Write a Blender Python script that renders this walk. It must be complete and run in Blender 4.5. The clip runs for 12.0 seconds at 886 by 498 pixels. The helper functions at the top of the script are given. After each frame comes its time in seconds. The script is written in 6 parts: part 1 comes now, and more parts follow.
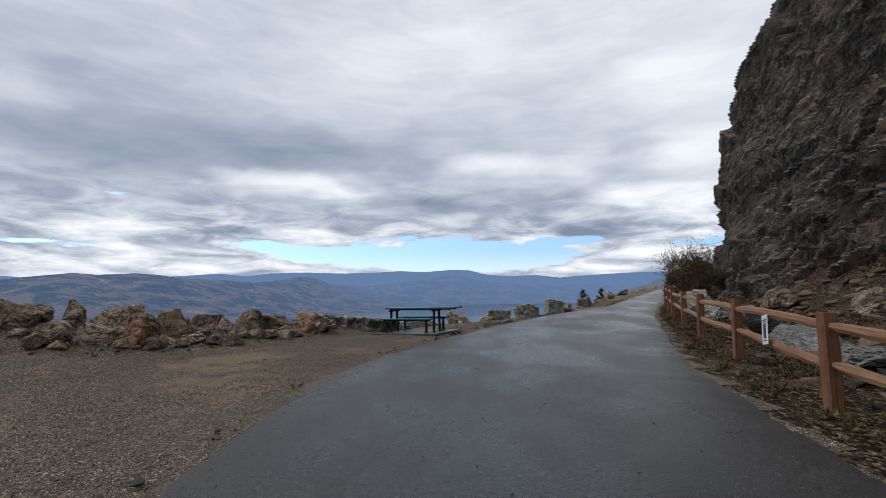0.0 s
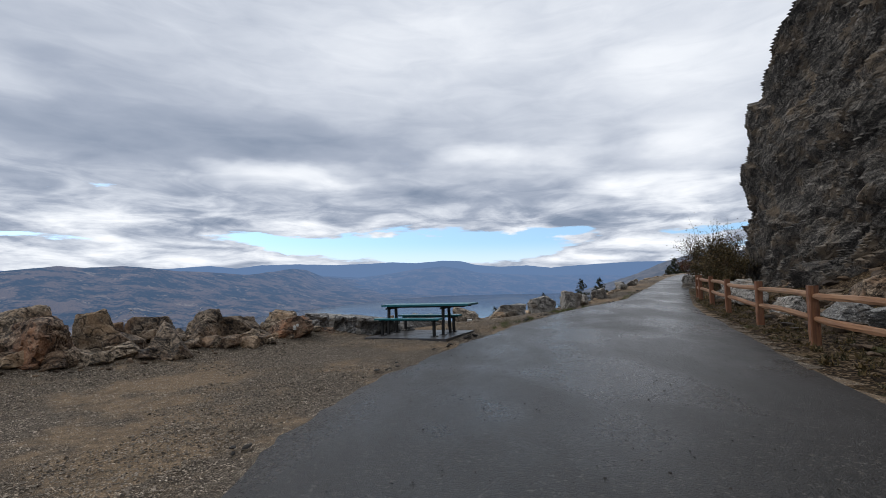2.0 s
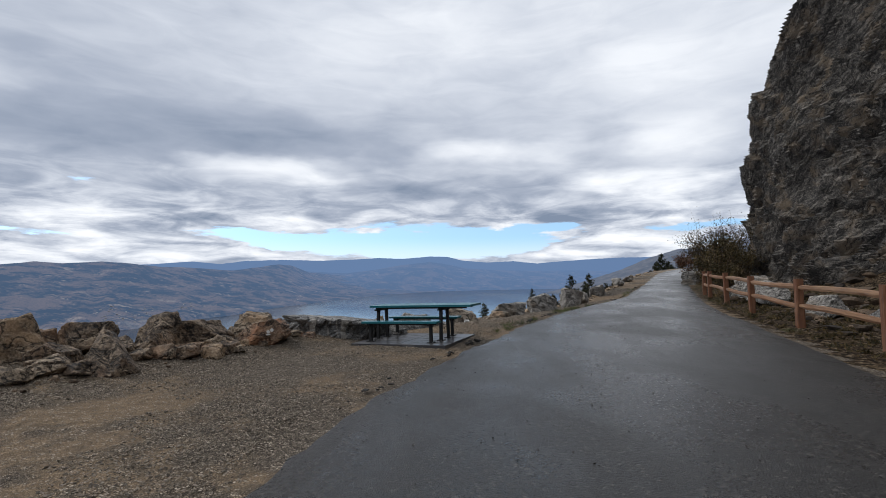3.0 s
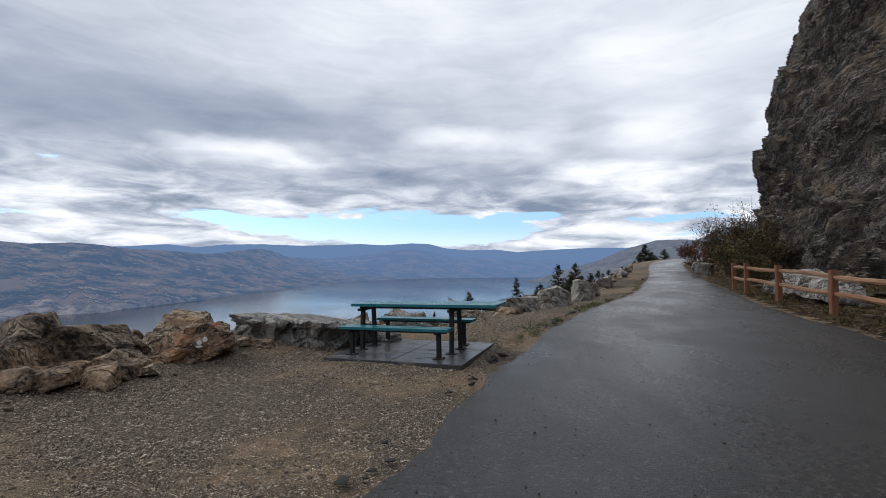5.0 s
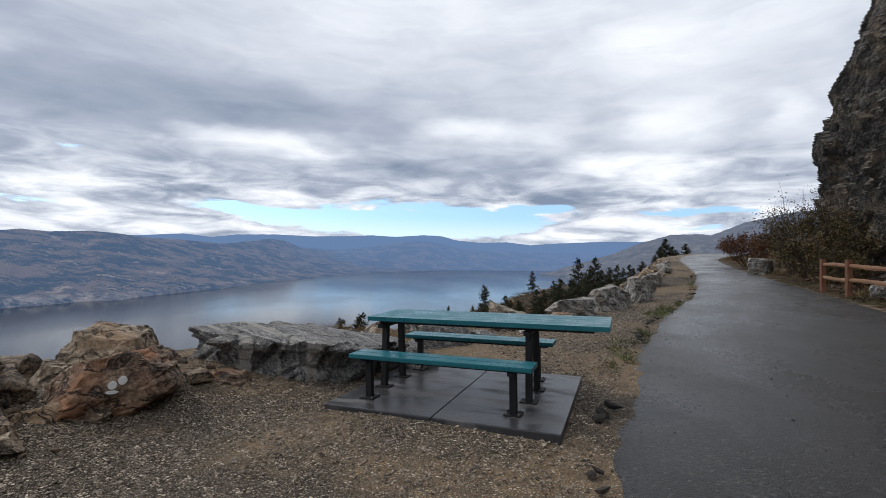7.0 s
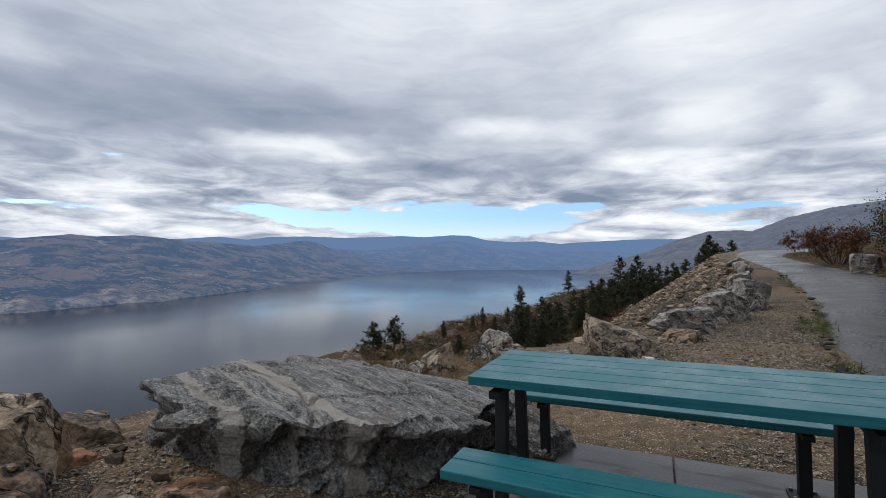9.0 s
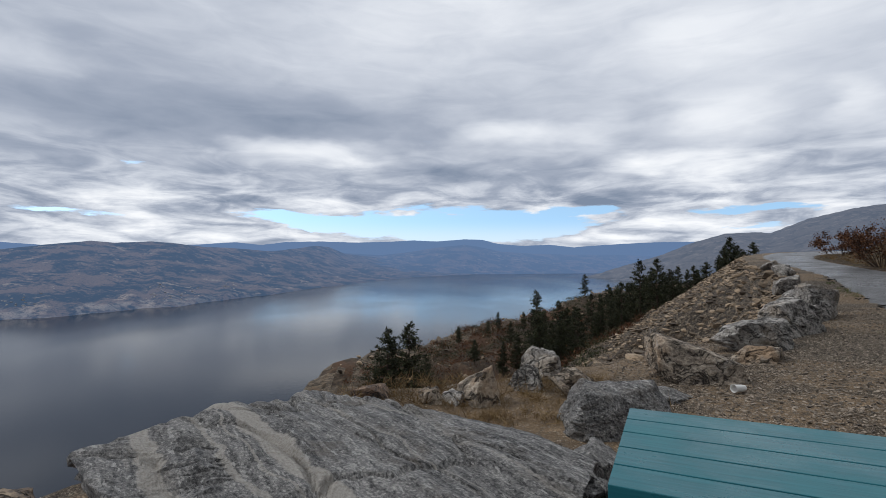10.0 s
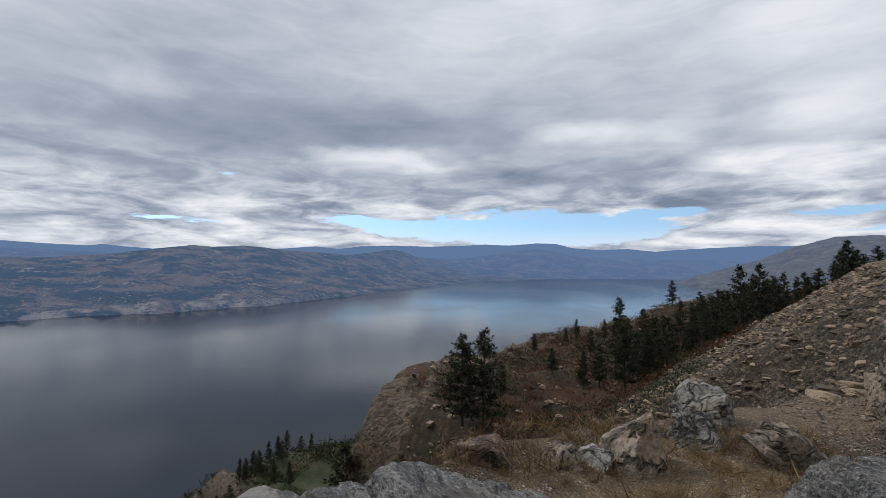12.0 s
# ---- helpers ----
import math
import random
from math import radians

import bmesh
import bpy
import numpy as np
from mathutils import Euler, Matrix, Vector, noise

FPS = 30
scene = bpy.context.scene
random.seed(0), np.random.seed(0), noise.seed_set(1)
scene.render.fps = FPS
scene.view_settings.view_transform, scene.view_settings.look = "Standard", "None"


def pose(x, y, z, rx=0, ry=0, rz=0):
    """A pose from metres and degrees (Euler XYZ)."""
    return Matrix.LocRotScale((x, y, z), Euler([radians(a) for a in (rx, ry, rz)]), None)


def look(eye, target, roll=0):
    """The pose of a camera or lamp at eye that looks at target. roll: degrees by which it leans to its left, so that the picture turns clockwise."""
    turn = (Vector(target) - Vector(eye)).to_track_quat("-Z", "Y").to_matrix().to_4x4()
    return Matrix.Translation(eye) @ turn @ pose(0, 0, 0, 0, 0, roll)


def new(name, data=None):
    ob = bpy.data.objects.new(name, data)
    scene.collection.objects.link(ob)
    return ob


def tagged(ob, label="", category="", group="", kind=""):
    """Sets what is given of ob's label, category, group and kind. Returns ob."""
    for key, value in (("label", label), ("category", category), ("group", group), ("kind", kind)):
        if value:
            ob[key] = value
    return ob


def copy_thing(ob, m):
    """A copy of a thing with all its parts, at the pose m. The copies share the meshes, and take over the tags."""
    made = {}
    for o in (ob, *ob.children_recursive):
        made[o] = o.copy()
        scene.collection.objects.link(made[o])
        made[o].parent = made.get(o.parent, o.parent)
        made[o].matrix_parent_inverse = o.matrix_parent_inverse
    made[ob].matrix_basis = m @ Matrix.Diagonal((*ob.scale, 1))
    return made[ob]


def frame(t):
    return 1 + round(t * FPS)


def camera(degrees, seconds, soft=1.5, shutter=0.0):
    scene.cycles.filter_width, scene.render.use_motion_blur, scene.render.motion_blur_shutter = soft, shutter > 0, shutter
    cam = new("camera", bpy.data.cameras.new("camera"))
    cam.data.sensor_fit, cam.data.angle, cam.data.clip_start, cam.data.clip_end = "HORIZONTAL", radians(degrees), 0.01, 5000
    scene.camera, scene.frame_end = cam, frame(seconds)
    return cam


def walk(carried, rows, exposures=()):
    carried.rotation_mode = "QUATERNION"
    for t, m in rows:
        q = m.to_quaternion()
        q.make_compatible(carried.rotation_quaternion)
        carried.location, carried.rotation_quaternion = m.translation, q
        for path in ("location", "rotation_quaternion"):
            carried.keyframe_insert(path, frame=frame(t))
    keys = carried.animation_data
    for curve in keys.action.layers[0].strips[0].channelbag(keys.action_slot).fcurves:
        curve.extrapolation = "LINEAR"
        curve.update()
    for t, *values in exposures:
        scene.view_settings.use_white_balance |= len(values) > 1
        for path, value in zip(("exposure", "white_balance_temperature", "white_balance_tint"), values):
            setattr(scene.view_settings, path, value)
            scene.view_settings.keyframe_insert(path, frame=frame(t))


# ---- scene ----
cam = camera(88.5, 12.0, 0.6)
PATH = [
    (0, (0.373, -1.156, 1.502), (0.374, 0.835, 1.696), -0.1),
    (0.5, (0.274, -0.444, 1.506), (0.277, 1.547, 1.692), -0.3),
    (1, (0.12, 0.309, 1.526), (0.122, 2.302, 1.69), -0.1),
    (1.5, (0.02, 1.053, 1.548), (0.039, 3.046, 1.708), -0.4),
    (2, (-0.118, 1.803, 1.559), (-0.079, 3.796, 1.713), -0.5),
    (2.5, (-0.223, 2.566, 1.573), (-0.164, 4.561, 1.714), -0.7),
    (3, (-0.328, 3.273, 1.606), (-0.232, 5.266, 1.741), -0.5),
    (3.2, (-0.356, 3.528, 1.622), (-0.228, 5.52, 1.745), -0.6),
    (4.8, (-0.648, 5.932, 1.64), (-0.466, 7.923, 1.714), 0.3),
    (5, (-0.675, 6.193, 1.638), (-0.498, 8.183, 1.717), 0.4),
    (5.5, (-0.737, 6.852, 1.651), (-0.561, 8.843, 1.719), 0.0),
    (6, (-0.828, 7.524, 1.65), (-0.688, 9.518, 1.707), 0.4),
    (6.5, (-0.911, 8.225, 1.654), (-0.76, 10.219, 1.695), 0.7),
    (7, (-1.028, 8.879, 1.651), (-0.902, 10.875, 1.695), 1.1),
    (7.2, (-1.099, 9.147, 1.652), (-0.959, 11.142, 1.708), 1.1),
    (8.8, (-1.596, 11.173, 1.645), (-1.564, 13.172, 1.685), 0.4),
    (9, (-1.646, 11.383, 1.638), (-1.646, 13.382, 1.68), 0.5),
    (9.5, (-1.806, 11.913, 1.662), (-1.823, 13.913, 1.711), 0.7),
    (10, (-1.942, 12.443, 1.653), (-1.997, 14.441, 1.713), 0.2),
    (10.5, (-2.108, 12.977, 1.644), (-2.172, 14.975, 1.708), 0.2),
    (11, (-2.248, 13.352, 1.647), (-2.327, 15.349, 1.706), -0.2),
    (11.5, (-2.355, 13.611, 1.629), (-2.561, 15.599, 1.703), 0.3),
    (12, (-2.462, 13.803, 1.609), (-2.828, 15.768, 1.685), 0.6),
]
walk(cam, [(t, look(eye, target, roll)) for t, eye, target, roll in PATH],
     [(0, 0.05), (3, 0.08), (5, 0.14), (7, 0.15), (9, 0.03), (10.5, -0.05), (11.2, 0.0), (12, -0.16)])

# ---- sky, sun ----
world = bpy.data.worlds.new("overcast_sky")
scene.world = world
world.use_nodes = True
wn, wl = world.node_tree.nodes, world.node_tree.links
wn.clear()


class Nodes:
    """Short forms for wiring node trees."""

    def __init__(self, tree):
        self.n, self.l = tree.nodes, tree.links

    def put(self, kind):
        return self.n.new(kind)

    def wire(self, socket, value):
        if isinstance(value, bpy.types.NodeSocket):
            self.l.new(value, socket)
        elif value is not None:
            socket.default_value = value

    def math(self, op, a, b=None, c=None, clamp=False):
        node = self.put("ShaderNodeMath")
        node.operation, node.use_clamp = op, clamp
        for k, v in enumerate((a, b, c)):
            self.wire(node.inputs[k], v)
        return node.outputs[0]

    def vec(self, op, a, b=None, out=0):
        node = self.put("ShaderNodeVectorMath")
        node.operation = op
        self.wire(node.inputs[0], a)
        if b is not None:
            self.wire(node.inputs[3 if op == "SCALE" else 1], b)
        return node.outputs[out]

    def noise(self, vector, scale, detail=4.0, rough=0.55, distortion=0.0, colour=False):
        node = self.put("ShaderNodeTexNoise")
        self.wire(node.inputs["Vector"], vector)
        node.inputs["Scale"].default_value = scale
        node.inputs["Detail"].default_value = detail
        node.inputs["Roughness"].default_value = rough
        node.inputs["Distortion"].default_value = distortion
        return node.outputs["Color" if colour else "Fac"]

    def voronoi(self, vector, scale, feature="F1", out="Distance"):
        node = self.put("ShaderNodeTexVoronoi")
        node.feature = feature
        self.wire(node.inputs["Vector"], vector)
        node.inputs["Scale"].default_value = scale
        return node.outputs[out]

    def ramp(self, fac, stops):
        node = self.put("ShaderNodeValToRGB")
        self.wire(node.inputs[0], fac)
        marks = node.color_ramp.elements
        while len(marks) < len(stops):
            marks.new(0.5)
        for mark, (at, col) in zip(marks, stops):
            mark.position = at
            mark.color = (*(col if isinstance(col, tuple) else (col, col, col)), 1)
        return node.outputs[0]

    def span(self, value, a, b, c=0.0, d=1.0, smooth=True):
        node = self.put("ShaderNodeMapRange")
        node.interpolation_type = "SMOOTHSTEP" if smooth else "LINEAR"
        for key, v in (("Value", value), ("From Min", a), ("From Max", b), ("To Min", c), ("To Max", d)):
            self.wire(node.inputs[key], v)
        return node.outputs[0]

    def mix(self, fac, a, b, blend="MIX"):
        node = self.put("ShaderNodeMix")
        node.data_type, node.blend_type = "RGBA", blend
        self.wire(node.inputs["Factor"], fac)
        for key, v in ((6, a), (7, b)):
            self.wire(node.inputs[key], (*v, 1) if isinstance(v, tuple) and len(v) == 3 else v)
        return node.outputs[2]


SUN_AZ, SUN_EL = radians(-75), radians(46)
W = Nodes(world.node_tree)
tc = W.put("ShaderNodeTexCoord").outputs["Generated"]
sep = W.put("ShaderNodeSeparateXYZ")
W.wire(sep.inputs[0], tc)
dx, dy, dz = sep.outputs
az = W.math("DEGREES", W.math("ARCTAN2", dx, dy))
el = W.math("DEGREES", W.math("ARCSINE", dz))
# cloud deck seen in perspective
deep = W.math("ADD", W.math("MAXIMUM", dz, 0.0), 0.30)
comb = W.put("ShaderNodeCombineXYZ")
W.wire(comb.inputs[0], W.math("DIVIDE", dx, deep))
W.wire(comb.inputs[1], W.math("DIVIDE", dy, deep))
deck = comb.outputs[0]
deck = W.vec("MULTIPLY", deck, (0.8, 1.0, 1.0))
broad = W.noise(deck, 1.5, 5, 0.5, 0.2)
fine = W.noise(deck, 5.0, 5, 0.52, 0.3)
soft = W.noise(W.vec("ADD", deck, (7.3, 2.1, 0.4)), 3.2, 5, 0.5, 0.5)
# plan of the clouds: azimuth, elevation, half sizes (degrees), strength
flat = W.put("ShaderNodeCombineXYZ")
W.wire(flat.inputs[0], az)
W.wire(flat.inputs[1], el)
sway = W.vec("SUBTRACT", W.noise(deck, 4.0, 4, 0.5, 0.0, True), (0.5, 0.5, 0.5))
where = W.vec("ADD", flat.outputs[0], W.vec("MULTIPLY", sway, (11.0, 4.0, 0.0)))
sway2 = W.vec("SUBTRACT", W.noise(W.vec("MULTIPLY", flat.outputs[0], (0.14, 0.5, 1.0)), 1.0, 5, 0.58, 0.0, True), (0.5, 0.5, 0.5))
where_low = W.vec("ADD", flat.outputs[0], W.vec("MULTIPLY", sway2, (9.0, 2.0, 0.0)))


def blobs(at, rows):
    total = None
    for a, e, ra, re, amp in rows:
        v = W.vec("MULTIPLY", W.vec("SUBTRACT", at, (a, e, 0.0)), (1 / (1.5 * ra), 1 / (1.5 * re), 0.0))
        one = W.span(W.vec("LENGTH", v, out=1), 1.0, 0.1, 0.0, amp)
        total = one if total is None else W.math("ADD", total, one)
    return total


HIGH = [(-31.2, 15.1, 22.6, 3.2, -0.22), (-17.3, 17.4, 13.2, 2.5, -0.12), (-17.2, 13.0, 7.9, 1.6, 0.36), (-23.6, 13.2, 3.7, 0.9, 0.12),
        (8.8, 15.6, 7.6, 1.3, 0.24), (16.2, 15.1, 3.9, 1.9, 0.1), (24.8, 11.3, 6.6, 1.5, 0.38), (31.7, 10.2, 3.0, 0.9, 0.18), (3.1, 11.3, 12.6, 1.5, -0.2),
        (38.2, 11.0, 6.0, 2.1, -0.16), (29.8, 16.5, 3.6, 2.0, 0.16), (41.2, 15.6, 2.3, 1.7, 0.18), (23.1, 17.5, 3.6, 1.5, -0.1),
        (28.8, 23.3, 14.0, 3.2, 0.14), (-0.5, 28.8, 15.5, 2.8, 0.1), (-43.9, 18.1, 5.9, 2.9, 0.12), (-32.9, 20.8, 10.5, 2.4, -0.08)]
LOW = [(-18.5, 7.1, 4.5, 0.9, 0.25), (-26.0, 7.2, 3.5, 0.6, -0.22), (-31.1, 7.9, 10.8, 0.7, 0.08), (-44.7, 4.0, 2.2, 0.5, 0.22),
       (-27.1, 4.35, 5.8, 0.3, -0.25), (-37.1, 3.1, 7.5, 0.5, 0.15), (18.1, 7.9, 6.9, 0.9, -0.24), (22.9, 4.7, 7.1, 0.6, 0.18),
       (28.1, 7.3, 2.2, 0.4, -0.2), (38.2, 7.0, 5.1, 0.65, -0.15), (39.4, 8.0, 4.5, 0.5, 0.1), (20.5, 3.0, 8.5, 0.4, 0.2), (33.6, 3.9, 5.7, 0.5, 0.15), (15.5, 6.4, 5.2, 0.3, -0.12)]
GAPS = [(-1.6, 4.7, 15.0, 2.5, 1.0), (14.2, 6.2, 6.5, 0.9, 0.7), (-40.3, 5.0, 6.1, 0.35, 0.5), (-36.3, 10.3, 2.9, 0.6, 0.4),
        (-20.0, 5.5, 7.6, 0.6, 0.7), (-13.1, 4.6, 8.2, 0.9, 0.9), (32.7, 5.7, 6.8, 0.5, 0.8), (6.7, 4.5, 10.4, 1.4, 0.9), (32.6, 4.2, 3.9, 0.35, 0.6)]
tone = W.math("ADD", blobs(where, HIGH), blobs(where_low, LOW))
streak = W.noise(W.vec("MULTIPLY", flat.outputs[0], (0.10, 0.42, 1.0)), 1.2, 5, 0.55, 0.7)
streak = W.math("MULTIPLY", W.math("SUBTRACT", streak, 0.5), W.span(el, 15.0, 6.0, 0.25, 1.7))
tone = W.math("ADD", tone, streak)
ripple = W.noise(W.vec("MULTIPLY", flat.outputs[0], (0.24, 1.15, 1.0)), 1.0, 6, 0.66, 0.5)
tone = W.math("ADD", tone, W.math("MULTIPLY", W.math("SUBTRACT", ripple, 0.5), W.span(el, 12.0, 6.5, 0.0, 0.75)))
tone = W.math("ADD", tone, W.math("MULTIPLY", W.math("SUBTRACT", broad, 0.5), 0.5))
tone = W.math("ADD", tone, W.math("MULTIPLY", W.math("SUBTRACT", fine, 0.5), W.span(el, 22.0, 9.0, 0.10, 0.34)))
tone = W.math("ADD", tone, W.math("MULTIPLY", W.math("SUBTRACT", soft, 0.5), 0.24))
tone = W.math("ADD", tone, W.math("ADD", W.span(el, 8.0, 34.0, 0.47, 0.63), W.span(el, 10.0, 3.5, 0.0, 0.14)))
tone = W.math("ADD", tone, W.math("MULTIPLY", W.span(az, -10.0, 40.0, -0.02, 0.12), W.span(el, 4.0, 14.0)))
clouds = W.ramp(tone, [(0.10, (0.215, 0.27, 0.37)), (0.38, (0.385, 0.435, 0.535)), (0.60, (0.62, 0.665, 0.75)), (0.80, (0.835, 0.87, 0.93)), (1.0, (1.0, 1.02, 1.05))])
sky = W.put("ShaderNodeTexSky")
sky.sky_type = "NISHITA"
sky.sun_disc = False
sky.sun_elevation, sky.sun_rotation = SUN_EL, SUN_AZ
sky.altitude, sky.air_density, sky.dust_density = 700, 1.0, 0.6
high = W.vec("NORMALIZE", W.vec("ADD", W.vec("MULTIPLY", tc, (1, 1, 1)), (0.0, 0.0, 0.22)))
W.wire(sky.inputs[0], high)
clear = W.vec("MULTIPLY", sky.outputs[0], (0.255, 0.265, 0.235))
open_sky = W.math("SUBTRACT", blobs(where_low, GAPS), W.math("MULTIPLY", W.math("ADD", W.math("SUBTRACT", fine, 0.45), W.math("ADD", W.math("MULTIPLY", streak, 0.6), W.math("SUBTRACT", W.noise(W.vec("MULTIPLY", flat.outputs[0], (0.22, 1.3, 1.0)), 1.0, 5, 0.6), 0.5))), 0.95))
open_sky = W.span(open_sky, 0.28, 0.55)
clear = W.mix(W.span(el, 5.5, 2.4, 0.0, 0.55), clear, (0.88, 0.94, 1.0))
mixed = W.mix(open_sky, clouds, clear)
ground_glow = W.mix(W.span(el, -1.5, 0.4), (0.10, 0.11, 0.12), mixed)
back = W.put("ShaderNodeBackground")
W.wire(back.inputs[0], ground_glow)
back.inputs[1].default_value = 1.0
W.wire(W.put("ShaderNodeOutputWorld").inputs[0], back.outputs[0])

sun = new("sun", bpy.data.lights.new("sun", "SUN"))
sun.data.energy, sun.data.angle, sun.data.color = 1.1, radians(18), (1.0, 0.95, 0.88)
sun.matrix_world = look(Vector((math.sin(SUN_AZ) * math.cos(SUN_EL), math.cos(SUN_AZ) * math.cos(SUN_EL), math.sin(SUN_EL))) * 60, (0, 0, 0))

# ---- materials ----


def material(name):
    m = bpy.data.materials.new(name)
    m.use_nodes = True
    m.node_tree.nodes.clear()
    N = Nodes(m.node_tree)
    N.bsdf = N.put("ShaderNodeBsdfPrincipled")
    N.out = N.put("ShaderNodeOutputMaterial")
    N.l.new(N.bsdf.outputs[0], N.out.inputs[0])
    N.pos = N.put("ShaderNodeNewGeometry").outputs["Position"]
    N.obj = N.put("ShaderNodeTexCoord").outputs["Object"]
    N.mat = m
    return N


def finish(N, colour, rough, bump=None, depth=0.01, strength=0.6, metal=0.0, spec=None):
    N.wire(N.bsdf.inputs["Base Color"], (*colour, 1) if isinstance(colour, tuple) else colour)
    N.wire(N.bsdf.inputs["Roughness"], rough)
    N.bsdf.inputs["Metallic"].default_value = metal
    if spec is not None:
        N.wire(N.bsdf.inputs["Specular IOR Level"], spec)
    if bump is not None:
        b = N.put("ShaderNodeBump")
        b.inputs["Strength"].default_value = strength
        b.inputs["Distance"].default_value = depth
        N.wire(b.inputs["Height"], bump)
        N.l.new(b.outputs[0], N.bsdf.inputs["Normal"])
    return N.mat


def rnd(N):
    return N.put("ShaderNodeObjectInfo").outputs["Random"]


def island(N):
    return N.put("ShaderNodeNewGeometry").outputs["Random Per Island"]


def make_gravel():
    """Crushed grey stone of two sizes, worn through to tan sand in places."""
    N = material("gravel_grey_brown")

    def layer(scale):
        c = N.put("ShaderNodeSeparateColor")
        N.wire(c.inputs[0], N.voronoi(N.pos, scale, out="Color"))
        return c.outputs[0], N.voronoi(N.pos, scale, "DISTANCE_TO_EDGE")

    tint, rim = layer(44)
    tint2, rim2 = layer(95)
    small = N.span(N.noise(N.pos, 9, 4, 0.6), 0.48, 0.56)
    shade = N.math("ADD", N.math("MULTIPLY", tint, N.math("SUBTRACT", 1.0, small)), N.math("MULTIPLY", tint2, small))
    edge = N.math("ADD", N.math("MULTIPLY", N.span(rim, 0.02, 0.20), N.math("SUBTRACT", 1.0, small)), N.math("MULTIPLY", N.span(rim2, 0.02, 0.22), small))
    col = N.ramp(shade, [(0.0, (0.095, 0.075, 0.056)), (0.35, (0.235, 0.19, 0.144)), (0.7, (0.39, 0.322, 0.246)), (1.0, (0.58, 0.495, 0.395))])
    sand = N.ramp(N.noise(N.pos, 70, 3), [(0.3, (0.16, 0.108, 0.064)), (0.7, (0.44, 0.315, 0.195))])
    way = N.put("ShaderNodeSeparateXYZ")
    N.wire(way.inputs[0], N.pos)
    patch = N.math("ADD", N.math("ADD", N.noise(N.pos, 0.4, 5, 0.62), N.span(way.outputs[1], 12.0, 15.0, 0.0, 0.03)), N.math("MULTIPLY", N.math("SUBTRACT", N.noise(N.pos, 6, 4, 0.7), 0.5), 0.12))
    bare = N.math("MULTIPLY", N.span(patch, 0.47, 0.60, 0.0, 0.9), N.span(tint, 0.6, 0.95, 1.0, 0.3))
    col = N.mix(bare, col, sand)
    # dirt and crevice shade between pebbles, both in the colour, weaker over sand
    dark = N.math("MULTIPLY", N.math("SUBTRACT", 1.0, edge), N.span(bare, 0.0, 0.9, 0.85, 0.4))
    col = N.mix(dark, col, (0.022, 0.017, 0.012))
    col = N.mix(N.span(N.noise(N.vec("MULTIPLY", N.pos, (1.0, 1.8, 1.0)), 1.3, 5, 0.65), 0.60, 0.70, 0.0, 0.4), col, (0.06, 0.048, 0.035))
    h = N.math("ADD", N.math("MULTIPLY", edge, N.span(bare, 0.0, 0.9, 1.0, 0.35)), N.math("ADD", N.math("MULTIPLY", shade, 0.5), N.math("MULTIPLY", N.noise(N.pos, 5, 4), 0.8)))
    return finish(N, col, N.span(tint2, 0, 1, 0.8, 1.0), h, 0.022, 1.0, spec=0.2)


def make_litter():
    N = material("shoulder_dirt_and_litter")
    chips = N.voronoi(N.vec("MULTIPLY", N.pos, (1.0, 0.6, 1.0)), 30, out="Color")
    sepc = N.put("ShaderNodeSeparateColor")
    N.wire(sepc.inputs[0], chips)
    col = N.ramp(sepc.outputs[0], [(0.0, (0.006, 0.0045, 0.003)), (0.4, (0.022, 0.015, 0.009)), (0.75, (0.085, 0.056, 0.032)), (1.0, (0.22, 0.165, 0.11))])
    col = N.mix(N.span(N.noise(N.pos, 1.1, 5, 0.6), 0.5, 0.68, 0.0, 0.6), col, (0.12, 0.082, 0.043))
    col = N.mix(N.span(N.noise(N.vec("ADD", N.pos, (9, 3, 1)), 0.8, 5, 0.6), 0.56, 0.7, 0.0, 0.6), col, (0.075, 0.085, 0.03))
    h = N.math("ADD", N.math("MULTIPLY", N.voronoi(N.pos, 30), -1.0), N.noise(N.pos, 8, 5, 0.65))
    return finish(N, col, 0.95, h, 0.04, 1.0, spec=0.12)


def make_asphalt():
    N = material("damp_asphalt")
    grain = N.noise(N.pos, 120, 3, 0.75)
    mid = N.noise(N.pos, 22, 5, 0.75)
    stone = N.voronoi(N.pos, 48, out="Color")
    sepc = N.put("ShaderNodeSeparateColor")
    N.wire(sepc.inputs[0], stone)
    patch = N.noise(N.vec("MULTIPLY", N.pos, (1.0, 0.55, 1.0)), 0.5, 6, 0.6, 0.6)
    trail = N.noise(N.vec("MULTIPLY", N.pos, (0.7, 0.4, 1.0)), 1.0, 4, 0.5, 0.0)
    col = N.ramp(N.math("ADD", N.math("MULTIPLY", grain, 0.5), N.math("MULTIPLY", mid, 0.5)), [(0.37, (0.0035, 0.0033, 0.0031)), (0.5, (0.021, 0.0195, 0.018)), (0.64, (0.070, 0.064, 0.058))])
    col = N.mix(N.span(sepc.outputs[0], 0.92, 0.98, 0.0, 0.7), col, (0.11, 0.10, 0.088))
    col = N.mix(N.span(patch, 0.46, 0.62, 0.0, 0.35), col, (0.045, 0.043, 0.043))
    rough = N.math("ADD", N.span(trail, 0.40, 0.64, 0.40, 0.24), N.math("MULTIPLY", N.math("SUBTRACT", patch, 0.5), -0.3))
    rough = N.math("ADD", rough, N.math("MULTIPLY", N.math("SUBTRACT", mid, 0.5), 0.35), clamp=True)
    h = N.math("ADD", N.math("ADD", grain, N.math("MULTIPLY", mid, 0.8)), N.math("MULTIPLY", N.voronoi(N.pos, 70), -0.8))
    return finish(N, col, rough, h, 0.009, 0.7, spec=0.34)


